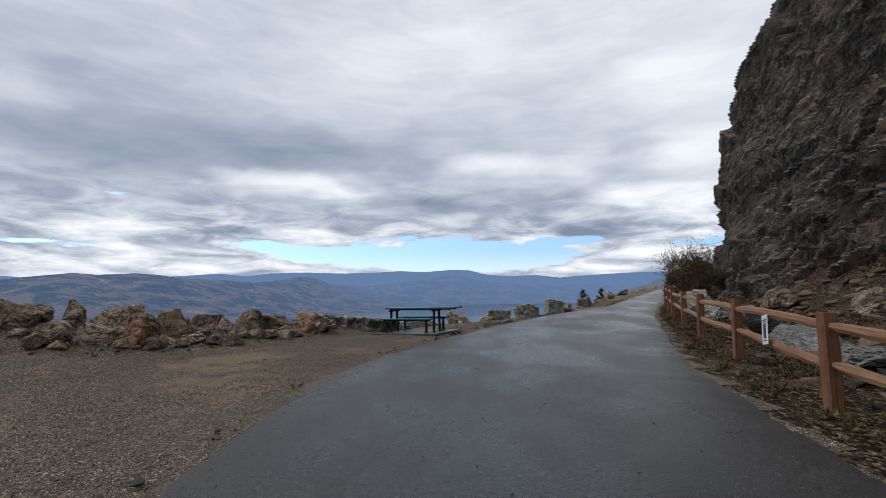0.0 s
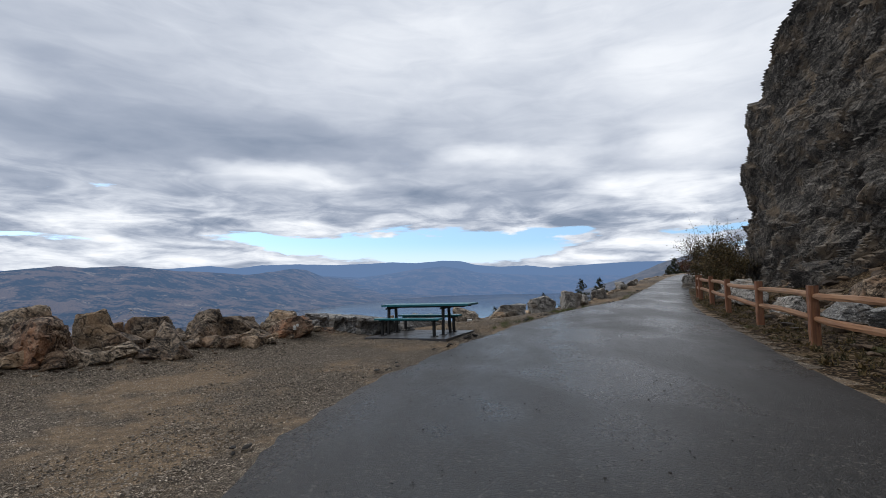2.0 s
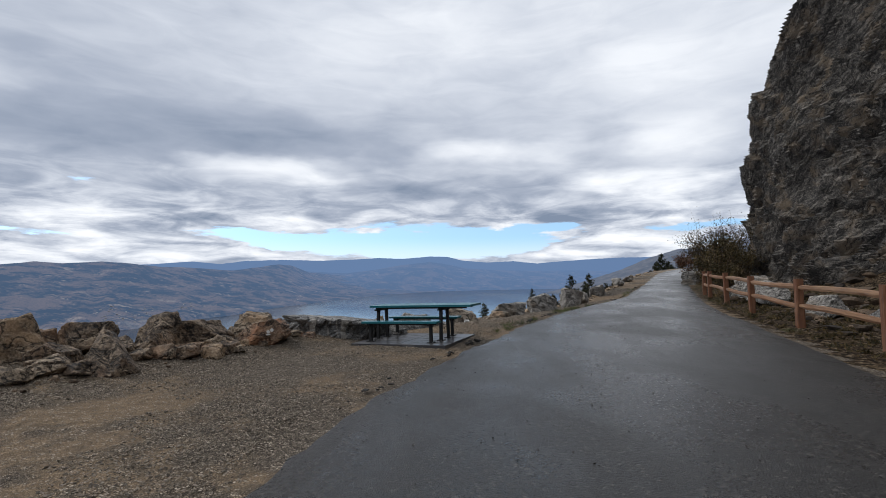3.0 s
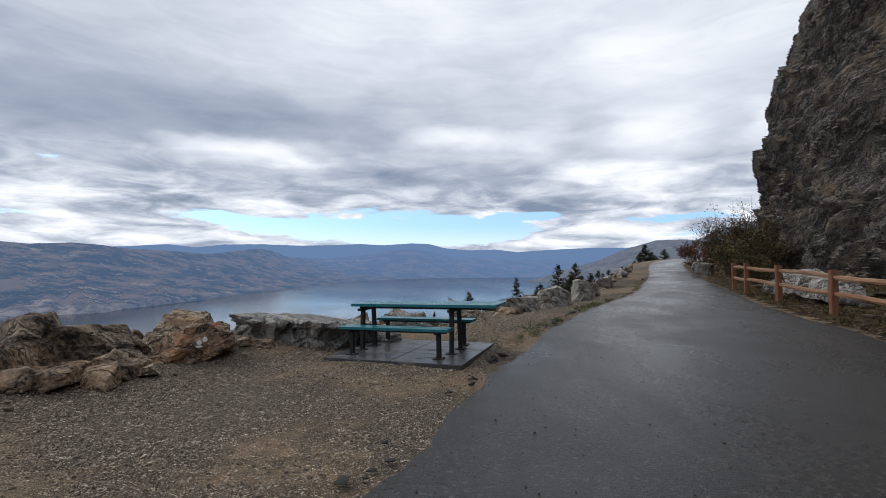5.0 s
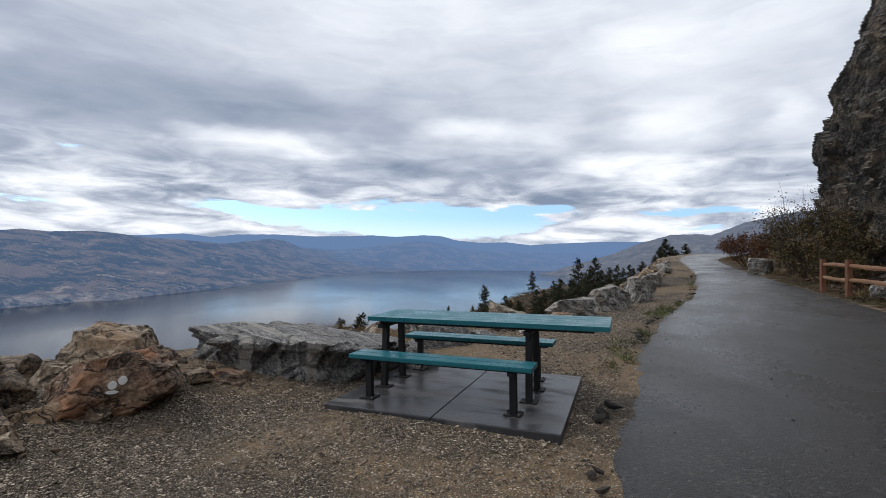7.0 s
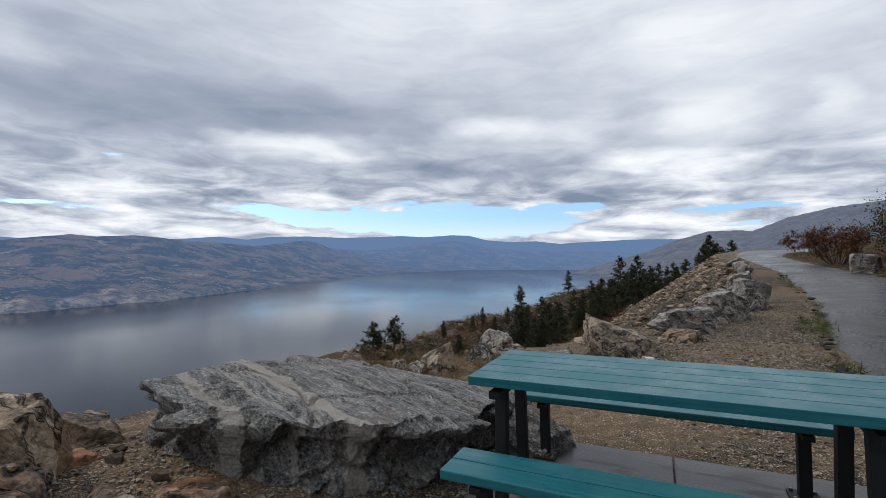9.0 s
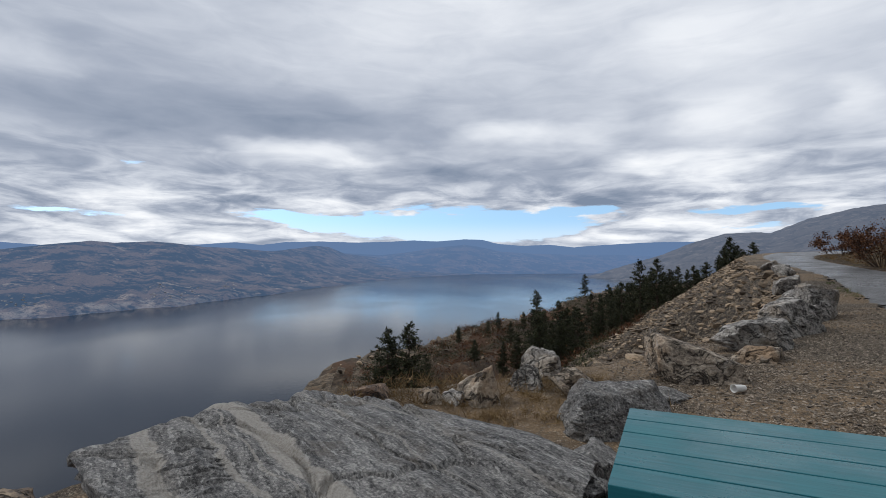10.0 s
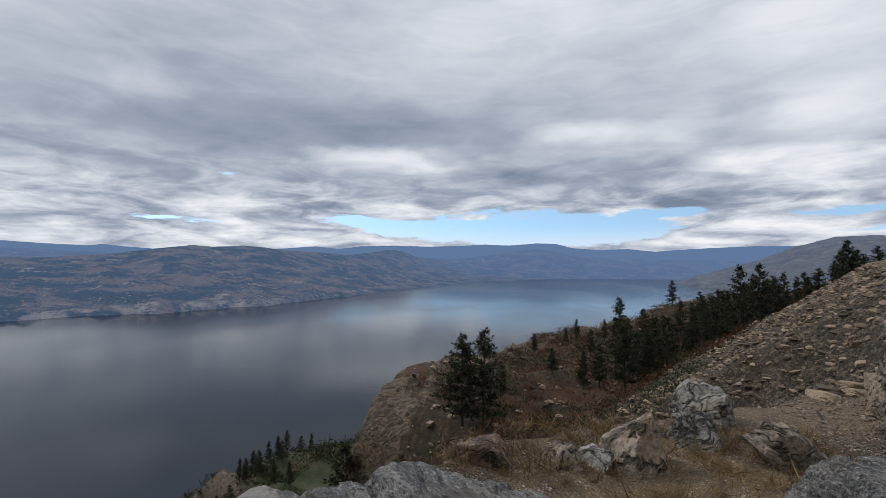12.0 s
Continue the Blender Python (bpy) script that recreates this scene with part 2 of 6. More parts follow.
def rock_material(name, dark, mid, light, warm, warm_amount, band=1.0, veins=0.0, scale=1.0, tilt=58, thin=6.0):
    """Layered rock: bands across a folded direction, stains, dark pit specks, cracks darkened in the colour."""
    N = material(name)
    dip = N.put("ShaderNodeMapping")
    dip.inputs["Rotation"].default_value = (radians(tilt), radians(9), 0)
    N.wire(dip.inputs["Vector"], N.vec("SCALE", N.pos, scale))
    p = dip.outputs[0]
    fold = N.vec("SUBTRACT", N.noise(p, 0.9, 4, 0.6, 0.0, True), (0.5, 0.5, 0.5))
    q = N.vec("ADD", p, N.vec("SCALE", fold, 0.8))
    layers = N.noise(N.vec("MULTIPLY", q, (2.2, 1.6, thin)), 1.2, 6, 0.65)
    grain = N.noise(p, 26, 5, 0.7)
    fac = N.math("ADD", N.math("MULTIPLY", layers, band), N.math("MULTIPLY", N.math("SUBTRACT", grain, 0.5), 0.9))
    col = N.ramp(fac, [(0.32, dark), (0.50, mid), (0.72, light)])
    col = N.mix(N.span(N.noise(p, 1.3, 5, 0.6, 0.4), 0.48, 0.66, 0.0, warm_amount), col, warm)
    if veins:
        flow = N.vec("ADD", N.vec("MULTIPLY", q, (0.9, 5.0, 5.0)), N.vec("SCALE", fold, 1.4))
        vein = N.noise(flow, 1.5, 6, 0.6)
        col = N.mix(N.math("MULTIPLY", N.span(vein, 0.56, 0.68), veins), col, (0.46, 0.43, 0.39))
        col = N.mix(N.math("MULTIPLY", N.span(vein, 0.40, 0.30), 0.7 * veins), col, tuple(c * 0.6 for c in dark))
    # shaded pits painted as dark specks; the bump holds none of them
    col = N.mix(N.span(N.noise(p, 70, 2), 0.62, 0.75, 0.0, 0.5), col, tuple(c * 0.35 for c in dark))
    h = N.math("ADD", N.math("MULTIPLY", layers, 1.2), N.math("MULTIPLY", grain, 0.6))
    split = N.math("ABSOLUTE", N.math("SUBTRACT", N.noise(N.vec("MULTIPLY", q, (1.2, 1.2, 3.6)), 1.5, 5, 0.6, 0.5), 0.5))
    h = N.math("ADD", h, N.span(split, 0.0, 0.03, -0.8, 0.0))
    # crevice shade put into the colour along the bumped cracks
    col = N.mix(N.span(split, 0.026, 0.0, 0.0, 0.85), col, tuple(c * 0.4 for c in dark))
    return finish(N, col, N.span(grain, 0.3, 0.7, 0.62, 0.9), h, 0.05 / scale, 1.0)


GRAVEL, LITTER, ASPHALT = make_gravel(), make_litter(), make_asphalt()
def gneiss(name, dikes=()):
    """Grey foliated rock with fine streaks, a few broad pale bands, and dikes across it."""
    N = material(name)
    fold = N.vec("SUBTRACT", N.noise(N.pos, 1.1, 4, 0.55, 0.0, True), (0.5, 0.5, 0.5))
    sl = N.vec("ADD", N.pos, N.vec("SCALE", fold, 0.2))
    turn = N.put("ShaderNodeMapping")
    turn.inputs["Rotation"].default_value = (0.12, -0.15, radians(51))
    N.wire(turn.inputs["Vector"], sl)
    run = turn.outputs[0]
    streaks = N.noise(N.vec("MULTIPLY", run, (4.0, 34.0, 34.0)), 1.0, 6, 0.7)
    mid = N.noise(N.vec("MULTIPLY", run, (1.6, 9.0, 9.0)), 1.0, 5, 0.6)
    grain = N.noise(N.pos, 60, 4, 0.75)
    fac = N.math("ADD", N.math("MULTIPLY", streaks, 0.55), N.math("ADD", N.math("MULTIPLY", mid, 0.45), N.math("MULTIPLY", N.math("SUBTRACT", grain, 0.5), 1.0)))
    col = N.ramp(fac, [(0.33, (0.014, 0.0135, 0.013)), (0.44, (0.12, 0.117, 0.112)), (0.57, (0.26, 0.252, 0.24)), (0.72, (0.56, 0.54, 0.50))])
    band = N.noise(N.vec("MULTIPLY", run, (0.5, 4.2, 3.0)), 1.0, 4, 0.6)
    col = N.mix(N.math("MULTIPLY", N.span(band, 0.60, 0.64, 0.0, 0.3), N.span(grain, 0.3, 0.6, 0.35, 1.0)), col, (0.40, 0.365, 0.315))
    col = N.mix(N.span(N.noise(N.pos, 2.2, 4, 0.6), 0.55, 0.7, 0.0, 0.5), col, (0.11, 0.082, 0.055))
    flecks = N.noise(N.vec("MULTIPLY", run, (10.0, 30.0, 30.0)), 1.0, 4, 0.7)
    col = N.mix(N.span(flecks, 0.57, 0.66, 0.0, 0.85), col, (0.52, 0.505, 0.48))
    col = N.mix(N.span(flecks, 0.44, 0.34, 0.0, 0.85), col, (0.016, 0.016, 0.017))
    if dikes:
        bent = N.vec("ADD", N.obj, N.vec("SCALE", N.vec("SUBTRACT", N.noise(N.obj, 2.4, 4, 0.6, 0.0, True), (0.5, 0.5, 0.5)), 0.22))
        across = N.vec("DOT_PRODUCT", bent, (0.72, 0.69, 0.0), out=1)
        for at, wide, amount in dikes:
            off = N.math("ABSOLUTE", N.math("SUBTRACT", across, at))
            pale = N.ramp(grain, [(0.3, (0.27, 0.24, 0.20)), (0.5, (0.43, 0.40, 0.355)), (0.7, (0.56, 0.53, 0.48))])
            col = N.mix(N.span(off, wide, wide * 0.75, 0.0, amount), col, pale)
    h = N.math("ADD", N.math("ADD", streaks, N.math("MULTIPLY", grain, 0.5)), N.math("MULTIPLY", flecks, 0.8))
    return finish(N, col, N.span(grain, 0.3, 0.7, 0.5, 0.8), N.math("ADD", h, N.math("MULTIPLY", N.noise(N.pos, 9, 5, 0.65), 1.6)), 0.04, 1.0)


ROCK_GREY = gneiss("grey_banded_gneiss")
ROCK_SLAB = gneiss("grey_gneiss_with_dikes", [(-0.475, 0.075, 0.9), (-1.02, 0.055, 0.85), (-0.72, 0.018, 0.7), (-0.60, 0.010, 0.6), (0.10, 0.010, 0.5), (0.42, 0.014, 0.45)])
ROCK_TAN = rock_material("tan_weathered_rock", (0.028, 0.021, 0.015), (0.27, 0.205, 0.14), (0.58, 0.47, 0.35), (0.38, 0.23, 0.115), 0.5)
ROCK_BROWN = rock_material("dark_brown_rock", (0.014, 0.010, 0.008), (0.17, 0.123, 0.084), (0.46, 0.355, 0.25), (0.27, 0.145, 0.07), 0.5)
ROCK_RUST = rock_material("rusty_orange_rock", (0.018, 0.012, 0.009), (0.19, 0.12, 0.078), (0.52, 0.385, 0.27), (0.40, 0.165, 0.066), 0.6)
ROCK_BUFF = rock_material("buff_weathered_rock", (0.06, 0.049, 0.038), (0.31, 0.255, 0.195), (0.58, 0.50, 0.40), (0.42, 0.27, 0.15), 0.6, veins=0.4)
ROCK_PALE = rock_material("pale_grey_rock", (0.05, 0.047, 0.043), (0.30, 0.28, 0.255), (0.60, 0.57, 0.52), (0.33, 0.25, 0.165), 0.5, veins=0.6)
CLIFF = rock_material("dark_layered_cliff_rock", (0.010, 0.0095, 0.0095), (0.09, 0.082, 0.074), (0.34, 0.31, 0.27), (0.29, 0.215, 0.14), 0.6, scale=0.7, tilt=33, thin=11.0)


def make_scree(name):
    """A slope of broken flat stones of three sizes, with the dark of the gaps put into the colour."""
    N = material(name)
    p = N.vec("ADD", N.vec("MULTIPLY", N.pos, (1.0, 1.0, 1.6)), N.vec("SCALE", N.noise(N.pos, 3.0, 3, 0.6, 0.0, True), 0.25))
    tint, gap = 0.0, 1.0
    for scale, share in ((3.2, 0.4), (7.5, 0.35), (17.0, 0.25)):
        s = N.put("ShaderNodeSeparateColor")
        N.wire(s.inputs[0], N.voronoi(p, scale, out="Color"))
        tint = N.math("ADD", tint, N.math("MULTIPLY", s.outputs[0], share))
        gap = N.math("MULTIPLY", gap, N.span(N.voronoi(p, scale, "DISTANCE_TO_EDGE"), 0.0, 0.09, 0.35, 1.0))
    col = N.ramp(tint, [(0.2, (0.055, 0.041, 0.028)), (0.5, (0.20, 0.15, 0.10)), (0.8, (0.46, 0.365, 0.255))])
    col = N.mix(N.span(N.noise(N.pos, 0.5, 5, 0.6), 0.48, 0.62, 0.0, 0.5), col, (0.17, 0.105, 0.055))
    # shade between stones painted into the colour, along the bumped gaps
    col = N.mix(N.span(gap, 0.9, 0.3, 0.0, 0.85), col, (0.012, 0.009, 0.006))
    h = N.math("ADD", N.math("MULTIPLY", tint, 1.4), N.math("ADD", gap, N.noise(N.pos, 14, 5, 0.65)))
    return finish(N, col, 0.9, h, 0.10, 1.0)


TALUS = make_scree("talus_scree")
KNOLL = rock_material("brown_knoll_rock", (0.022, 0.017, 0.012), (0.125, 0.093, 0.060), (0.29, 0.225, 0.155), (0.16, 0.098, 0.05), 0.5, scale=0.5)


def make_hill():
    N = material("dry_hillside_soil")
    col = N.ramp(N.noise(N.pos, 1.5, 6, 0.65), [(0.3, (0.022, 0.015, 0.010)), (0.55, (0.068, 0.047, 0.03)), (0.75, (0.17, 0.125, 0.08))])
    col = N.mix(N.span(N.noise(N.pos, 0.16, 4, 0.6), 0.48, 0.6, 0.0, 0.65), col, (0.105, 0.05, 0.025))
    col = N.mix(N.span(N.noise(N.vec("ADD", N.pos, (4, 8, 2)), 0.3, 5, 0.65), 0.55, 0.66, 0.0, 0.7), col, (0.03, 0.034, 0.015))
    h = N.noise(N.pos, 3.0, 7, 0.7)
    return finish(N, col, 0.95, h, 0.25, 0.9)


def make_water():
    N = material("lake_water")
    drift = N.noise(N.vec("MULTIPLY", N.pos, (0.004, 0.0016, 1)), 1.0, 4, 0.5, 1.2)
    col = N.mix(N.span(drift, 0.4, 0.66), (0.002, 0.006, 0.013), (0.005, 0.017, 0.036))
    rip = N.noise(N.pos, 0.35, 4, 0.6)
    return finish(N, col, N.span(drift, 0.35, 0.65, 0.10, 0.15), rip, 0.10, 0.24, spec=0.24)


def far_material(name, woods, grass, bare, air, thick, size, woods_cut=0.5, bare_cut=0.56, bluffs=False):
    """Distant land: woods, dry grass and bare slopes, with air haze mixed into the surface as a glow."""
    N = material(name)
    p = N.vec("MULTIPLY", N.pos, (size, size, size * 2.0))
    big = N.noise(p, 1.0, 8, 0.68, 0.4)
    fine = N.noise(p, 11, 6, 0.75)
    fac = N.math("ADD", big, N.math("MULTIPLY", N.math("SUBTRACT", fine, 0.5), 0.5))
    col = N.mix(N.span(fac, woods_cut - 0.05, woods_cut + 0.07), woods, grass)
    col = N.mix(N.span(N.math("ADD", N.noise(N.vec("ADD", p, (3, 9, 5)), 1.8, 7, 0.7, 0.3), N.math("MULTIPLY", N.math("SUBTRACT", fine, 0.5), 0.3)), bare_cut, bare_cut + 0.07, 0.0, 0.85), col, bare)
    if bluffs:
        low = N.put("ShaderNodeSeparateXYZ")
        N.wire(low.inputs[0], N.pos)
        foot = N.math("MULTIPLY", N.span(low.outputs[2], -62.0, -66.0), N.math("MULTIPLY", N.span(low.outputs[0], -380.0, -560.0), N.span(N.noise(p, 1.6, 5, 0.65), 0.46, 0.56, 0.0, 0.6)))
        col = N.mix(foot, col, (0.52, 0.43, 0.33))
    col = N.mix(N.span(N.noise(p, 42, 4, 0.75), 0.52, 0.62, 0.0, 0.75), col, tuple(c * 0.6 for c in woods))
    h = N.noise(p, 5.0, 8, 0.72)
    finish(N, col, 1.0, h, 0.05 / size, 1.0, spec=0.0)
    # haze put into the surface as emission, thicker with distance from the origin
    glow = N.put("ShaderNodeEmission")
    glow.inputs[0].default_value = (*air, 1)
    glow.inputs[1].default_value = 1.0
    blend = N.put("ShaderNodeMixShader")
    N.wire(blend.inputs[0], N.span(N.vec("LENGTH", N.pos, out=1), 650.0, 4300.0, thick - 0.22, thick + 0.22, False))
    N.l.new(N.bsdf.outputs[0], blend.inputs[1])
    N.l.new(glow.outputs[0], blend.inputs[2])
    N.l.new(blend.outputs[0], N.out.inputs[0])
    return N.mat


HILL, WATER = make_hill(), make_water()
# blue glow of the haze mixed into the far land
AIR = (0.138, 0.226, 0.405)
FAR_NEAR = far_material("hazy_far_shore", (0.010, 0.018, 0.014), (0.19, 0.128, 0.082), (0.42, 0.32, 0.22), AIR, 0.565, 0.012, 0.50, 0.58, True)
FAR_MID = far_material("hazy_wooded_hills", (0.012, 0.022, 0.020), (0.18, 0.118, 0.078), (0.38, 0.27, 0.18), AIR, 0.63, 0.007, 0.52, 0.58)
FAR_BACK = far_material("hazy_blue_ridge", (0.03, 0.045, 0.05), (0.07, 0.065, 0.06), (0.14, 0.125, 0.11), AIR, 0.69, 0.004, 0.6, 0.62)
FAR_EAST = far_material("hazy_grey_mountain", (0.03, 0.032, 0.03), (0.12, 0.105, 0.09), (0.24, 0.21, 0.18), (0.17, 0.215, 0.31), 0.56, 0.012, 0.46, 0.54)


def make_meadow():
    N = material("shore_meadow")
    n = N.noise(N.pos, 0.12, 6, 0.65)
    col = N.ramp(n, [(0.35, (0.022, 0.028, 0.012)), (0.5, (0.05, 0.062, 0.025)), (0.62, (0.10, 0.085, 0.05)), (0.75, (0.26, 0.225, 0.175))])
    return finish(N, col, 0.95, N.noise(N.pos, 1.0, 6, 0.7), 0.5, 0.8)


MEADOW = make_meadow()

# ---- tools for shapes ----


def hashed(ix, iy, iz, seed):
    h = (ix * 374761393 + iy * 668265263 + iz * 2147483647 + seed * 1274126177) & 0xFFFFFFFF
    h = ((h ^ (h >> 13)) * 1274126177) & 0xFFFFFFFF
    return ((h ^ (h >> 16)) & 0xFFFFFF) / float(0xFFFFFF)


def vnoise(x, y, z=0.0, seed=0):
    """Smooth value noise, 0 to 1, for arrays."""
    x, y, z = np.broadcast_arrays(np.asarray(x, float), np.asarray(y, float), np.asarray(z, float))
    fx, fy, fz = np.floor(x), np.floor(y), np.floor(z)
    ix, iy, iz = fx.astype(np.int64), fy.astype(np.int64), fz.astype(np.int64)
    u, v, w = [(f * f * (3 - 2 * f)) for f in (x - fx, y - fy, z - fz)]
    total = 0.0
    for a in (0, 1):
        for b in (0, 1):
            for c in (0, 1):
                total = total + hashed(ix + a, iy + b, iz + c, seed) * (u if a else 1 - u) * (v if b else 1 - v) * (w if c else 1 - w)
    return total


def fbm(x, y, z=0.0, seed=0, octaves=4, gain=0.5):
    total, amp, norm = 0.0, 1.0, 0.0
    for k in range(octaves):
        total = total + amp * vnoise(np.asarray(x) * 2 ** k, np.asarray(y) * 2 ** k, np.asarray(z) * 2 ** k, seed + 17 * k)
        norm += amp
        amp *= gain
    return total / norm - 0.5


def mesh_of(name, verts, faces, mats, smooth=True, sharp=None, index=None):
    me = bpy.data.meshes.new(name)
    me.from_pydata([tuple(map(float, v)) for v in verts], [], [tuple(map(int, f)) for f in faces])
    for m in (mats if isinstance(mats, (list, tuple)) else [mats]):
        me.materials.append(m)
    me.polygons.foreach_set("use_smooth", [smooth] * len(me.polygons))
    if index is not None:
        me.polygons.foreach_set("material_index", [int(i) for i in index])
    if sharp:
        me.set_sharp_from_angle(angle=radians(sharp))
    me.update()
    return me


def part(name, bm, mat, parent, label="", smooth=False):
    """Links a bmesh as one mesh object under a thing or a part."""
    me = bpy.data.meshes.new(name)
    bm.normal_update()
    bm.to_mesh(me)
    bm.free()
    me.materials.append(mat)
    if smooth:
        me.polygons.foreach_set("use_smooth", [True] * len(me.polygons))
        me.set_sharp_from_angle(angle=radians(40))
    ob = new(name, me)
    ob.parent = parent
    return tagged(ob, label)


def part_np(name, verts, faces, mat, parent, label="", smooth=False, sharp=None):
    ob = new(name, mesh_of(name, verts, faces, mat, smooth, sharp))
    ob.parent = parent
    return tagged(ob, label)


def box(cx, cy, cz, lx, ly, lz, bevel=0.004, bm=None):
    bm = bm or bmesh.new()
    made = bmesh.ops.create_cube(bm, size=1.0, matrix=Matrix.LocRotScale((cx, cy, cz), None, (lx, ly, lz)))
    if bevel:
        edges = list({e for v in made["verts"] for e in v.link_edges})
        bmesh.ops.bevel(bm, geom=edges, offset=bevel, segments=2, affect="EDGES", profile=0.6)
    return bm


def grid_faces(nu, nv, flip=False):
    i, j = np.meshgrid(np.arange(nu - 1), np.arange(nv - 1), indexing="ij")
    a = (i * nv + j).ravel()
    f = np.stack([a, a + nv, a + nv + 1, a + 1], 1)
    return f[:, ::-1] if flip else f


ICO = {}


def ico(level):
    if level not in ICO:
        bm = bmesh.new()
        bmesh.ops.create_icosphere(bm, subdivisions=level, radius=1.0)
        bm.verts.ensure_lookup_table()
        ICO[level] = (np.array([v.co[:] for v in bm.verts]), np.array([[v.index for v in f.verts] for f in bm.faces]))
        bm.free()
    return ICO[level]


def chipped(v, seed, count, tilt, jut, crack=0.0, squash=(1.0, 1.0, 1.0)):
    """Breaks a surface into angular pieces, each with its own slant, with dark clefts between them."""
    rng = np.random.RandomState(seed)
    p = v * np.array(squash)
    pick = p[rng.randint(0, len(p), count)] + rng.normal(size=(count, 3)) * 0.05
    gap = np.linalg.norm(p[:, None, :] - pick[None], axis=2)
    near = gap.argmin(1)
    two = np.partition(gap, 1, axis=1)[:, :2]
    slant, lift = rng.normal(size=(count, 3)) * tilt, rng.uniform(-jut, jut, count)
    move = lift[near] + ((p - pick[near]) * slant[near]).sum(1)
    if crack:
        move = move - crack * np.clip(1 - (two[:, 1] - two[:, 0]) / 0.07, 0, 1) * (vnoise(p[:, 0] * 3, p[:, 1] * 3, p[:, 2] * 3, seed + 2) > 0.42)
    return v * (1 + move)[:, None]


def stone_shape(seed, level=4, cuts=14, rough=0.05, flatness=1.0, layers=0.0):
    """Unit boulder: a ball cut by random planes, then layered and chipped. Half-sizes are 1."""
    rng = np.random.RandomState(seed)
    d, f = ico(level)
    sides = np.concatenate([np.eye(3), -np.eye(3)]) + rng.normal(size=(6, 3)) * 0.42
    n = np.concatenate([sides, rng.normal(size=(cuts - 5, 3))])
    n /= np.linalg.norm(n, axis=1)[:, None]
    h = np.concatenate([rng.uniform(0.62, 0.88, 6), rng.uniform(0.70, 1.0, cuts - 5)])
    dots = np.maximum(d @ n.T, 1e-3)
    r = np.minimum((h[None] / dots).min(1), 1.7)
    v = d * r[:, None]
    o = seed * 3.7
    v = v * (1 + rough * 2.0 * fbm(v[:, 0] * 2.2 + o, v[:, 1] * 2.2, v[:, 2] * 2.2, seed, 3))[:, None]
    if layers:
        tilt = rng.normal(size=3) * 0.8 + np.array((0, 0, 1.0))
        tilt /= np.linalg.norm(tilt)
        q = v @ tilt + 0.25 * fbm(v[:, 0] * 1.4 + o, v[:, 1] * 1.4, v[:, 2] * 1.4, seed + 5, 3)
        k = q * 6.5
        step = vnoise(np.floor(k) * 1.37 + o, v[:, 0] * 1.3, v[:, 1] * 1.3, seed + 9) - 0.5
        v = v * (1 + layers * step)[:, None]
    v = v + d * (rough * 0.7 * fbm(v[:, 0] * 7 + o, v[:, 1] * 7, v[:, 2] * 7, seed + 31, 3))[:, None]
    v[:, 2] *= flatness
    for k in range(3):
        lo, hi = v[:, k].min(), v[:, k].max()
        v[:, k] = (v[:, k] - (lo + hi) / 2) / ((hi - lo) / 2)
    return v, f


# ---- plan ----
ROAD_L = np.array([(-1.5, -30), (-1.6, -14), (-1.7, -6), (-1.8, 0), (-1.95, 4), (-1.9, 6), (-1.4, 8.6), (-0.4, 10.6), (0.6, 12.6), (1.7, 14.5), (3.5, 17.5),
                   (7.8, 22.9), (11.2, 28), (14.5, 33.2), (22, 46.5), (30, 60.5), (38, 73), (47, 84.5), (58, 94), (72, 101), (92, 106)], float)
ROAD_R = np.array([(2.4, -30), (2.6, -14), (2.8, -6), (3.1, 0), (3.8, 3.5), (4.7, 7), (6, 10.1), (7.3, 13.2), (8.5, 16.3), (10.6, 20.6), (12.3, 23.6),
                   (16.1, 30.5), (20, 37.3), (24.5, 44.8), (31, 55), (38, 64), (46, 72.5), (56, 80), (72, 87), (94, 91)], float)
EDGE = np.array([(-60, 7), (-40, 8.6), (-25, 9.6), (-16, 10.2), (-11.5, 10.7), (-9, 11.1), (-7.6, 11.8), (-6.3, 12.7), (-5.3, 13.6), (-4.6, 14.3), (-4.15, 14.9), (-3.6, 15.7), (-3.1, 16.6), (-2.6, 17.5), (-1.7, 18.5), (0.6, 19.9),
                 (2.2, 21.2), (4.8, 23.4), (8, 26.6), (12.3, 33), (20, 46.8), (28, 61), (36.3, 74), (45.5, 86), (57, 96), (71, 103.5), (92, 108.5), (160, 120)], float)
FOOT = np.array([(10.5, -40), (10.5, -10), (11.2, 0), (11.8, 6), (12.6, 12), (13.8, 17), (15.4, 22), (17.9, 25.8), (21.0, 29.5), (22.95, 33.7), (25.8, 36.5), (34, 38), (46, 42), (70, 48), (110, 54)], float)


def resample(line, step):
    seg = np.linalg.norm(np.diff(line, axis=0), axis=1)
    t = np.concatenate([[0], np.cumsum(seg)])
    n = max(2, int(t[-1] / step))
    at = np.linspace(0, t[-1], n)
    raw = np.stack([np.interp(at, t, line[:, 0]), np.interp(at, t, line[:, 1])], 1)
    k = max(1, int(2.0 / step))
    pad = np.pad(raw, ((k, k), (0, 0)), mode="edge")
    ker = np.ones(2 * k + 1) / (2 * k + 1)
    out = np.stack([np.convolve(pad[:, 0], ker, "valid"), np.convolve(pad[:, 1], ker, "valid")], 1)
    out[0], out[-1] = raw[0], raw[-1]
    return out


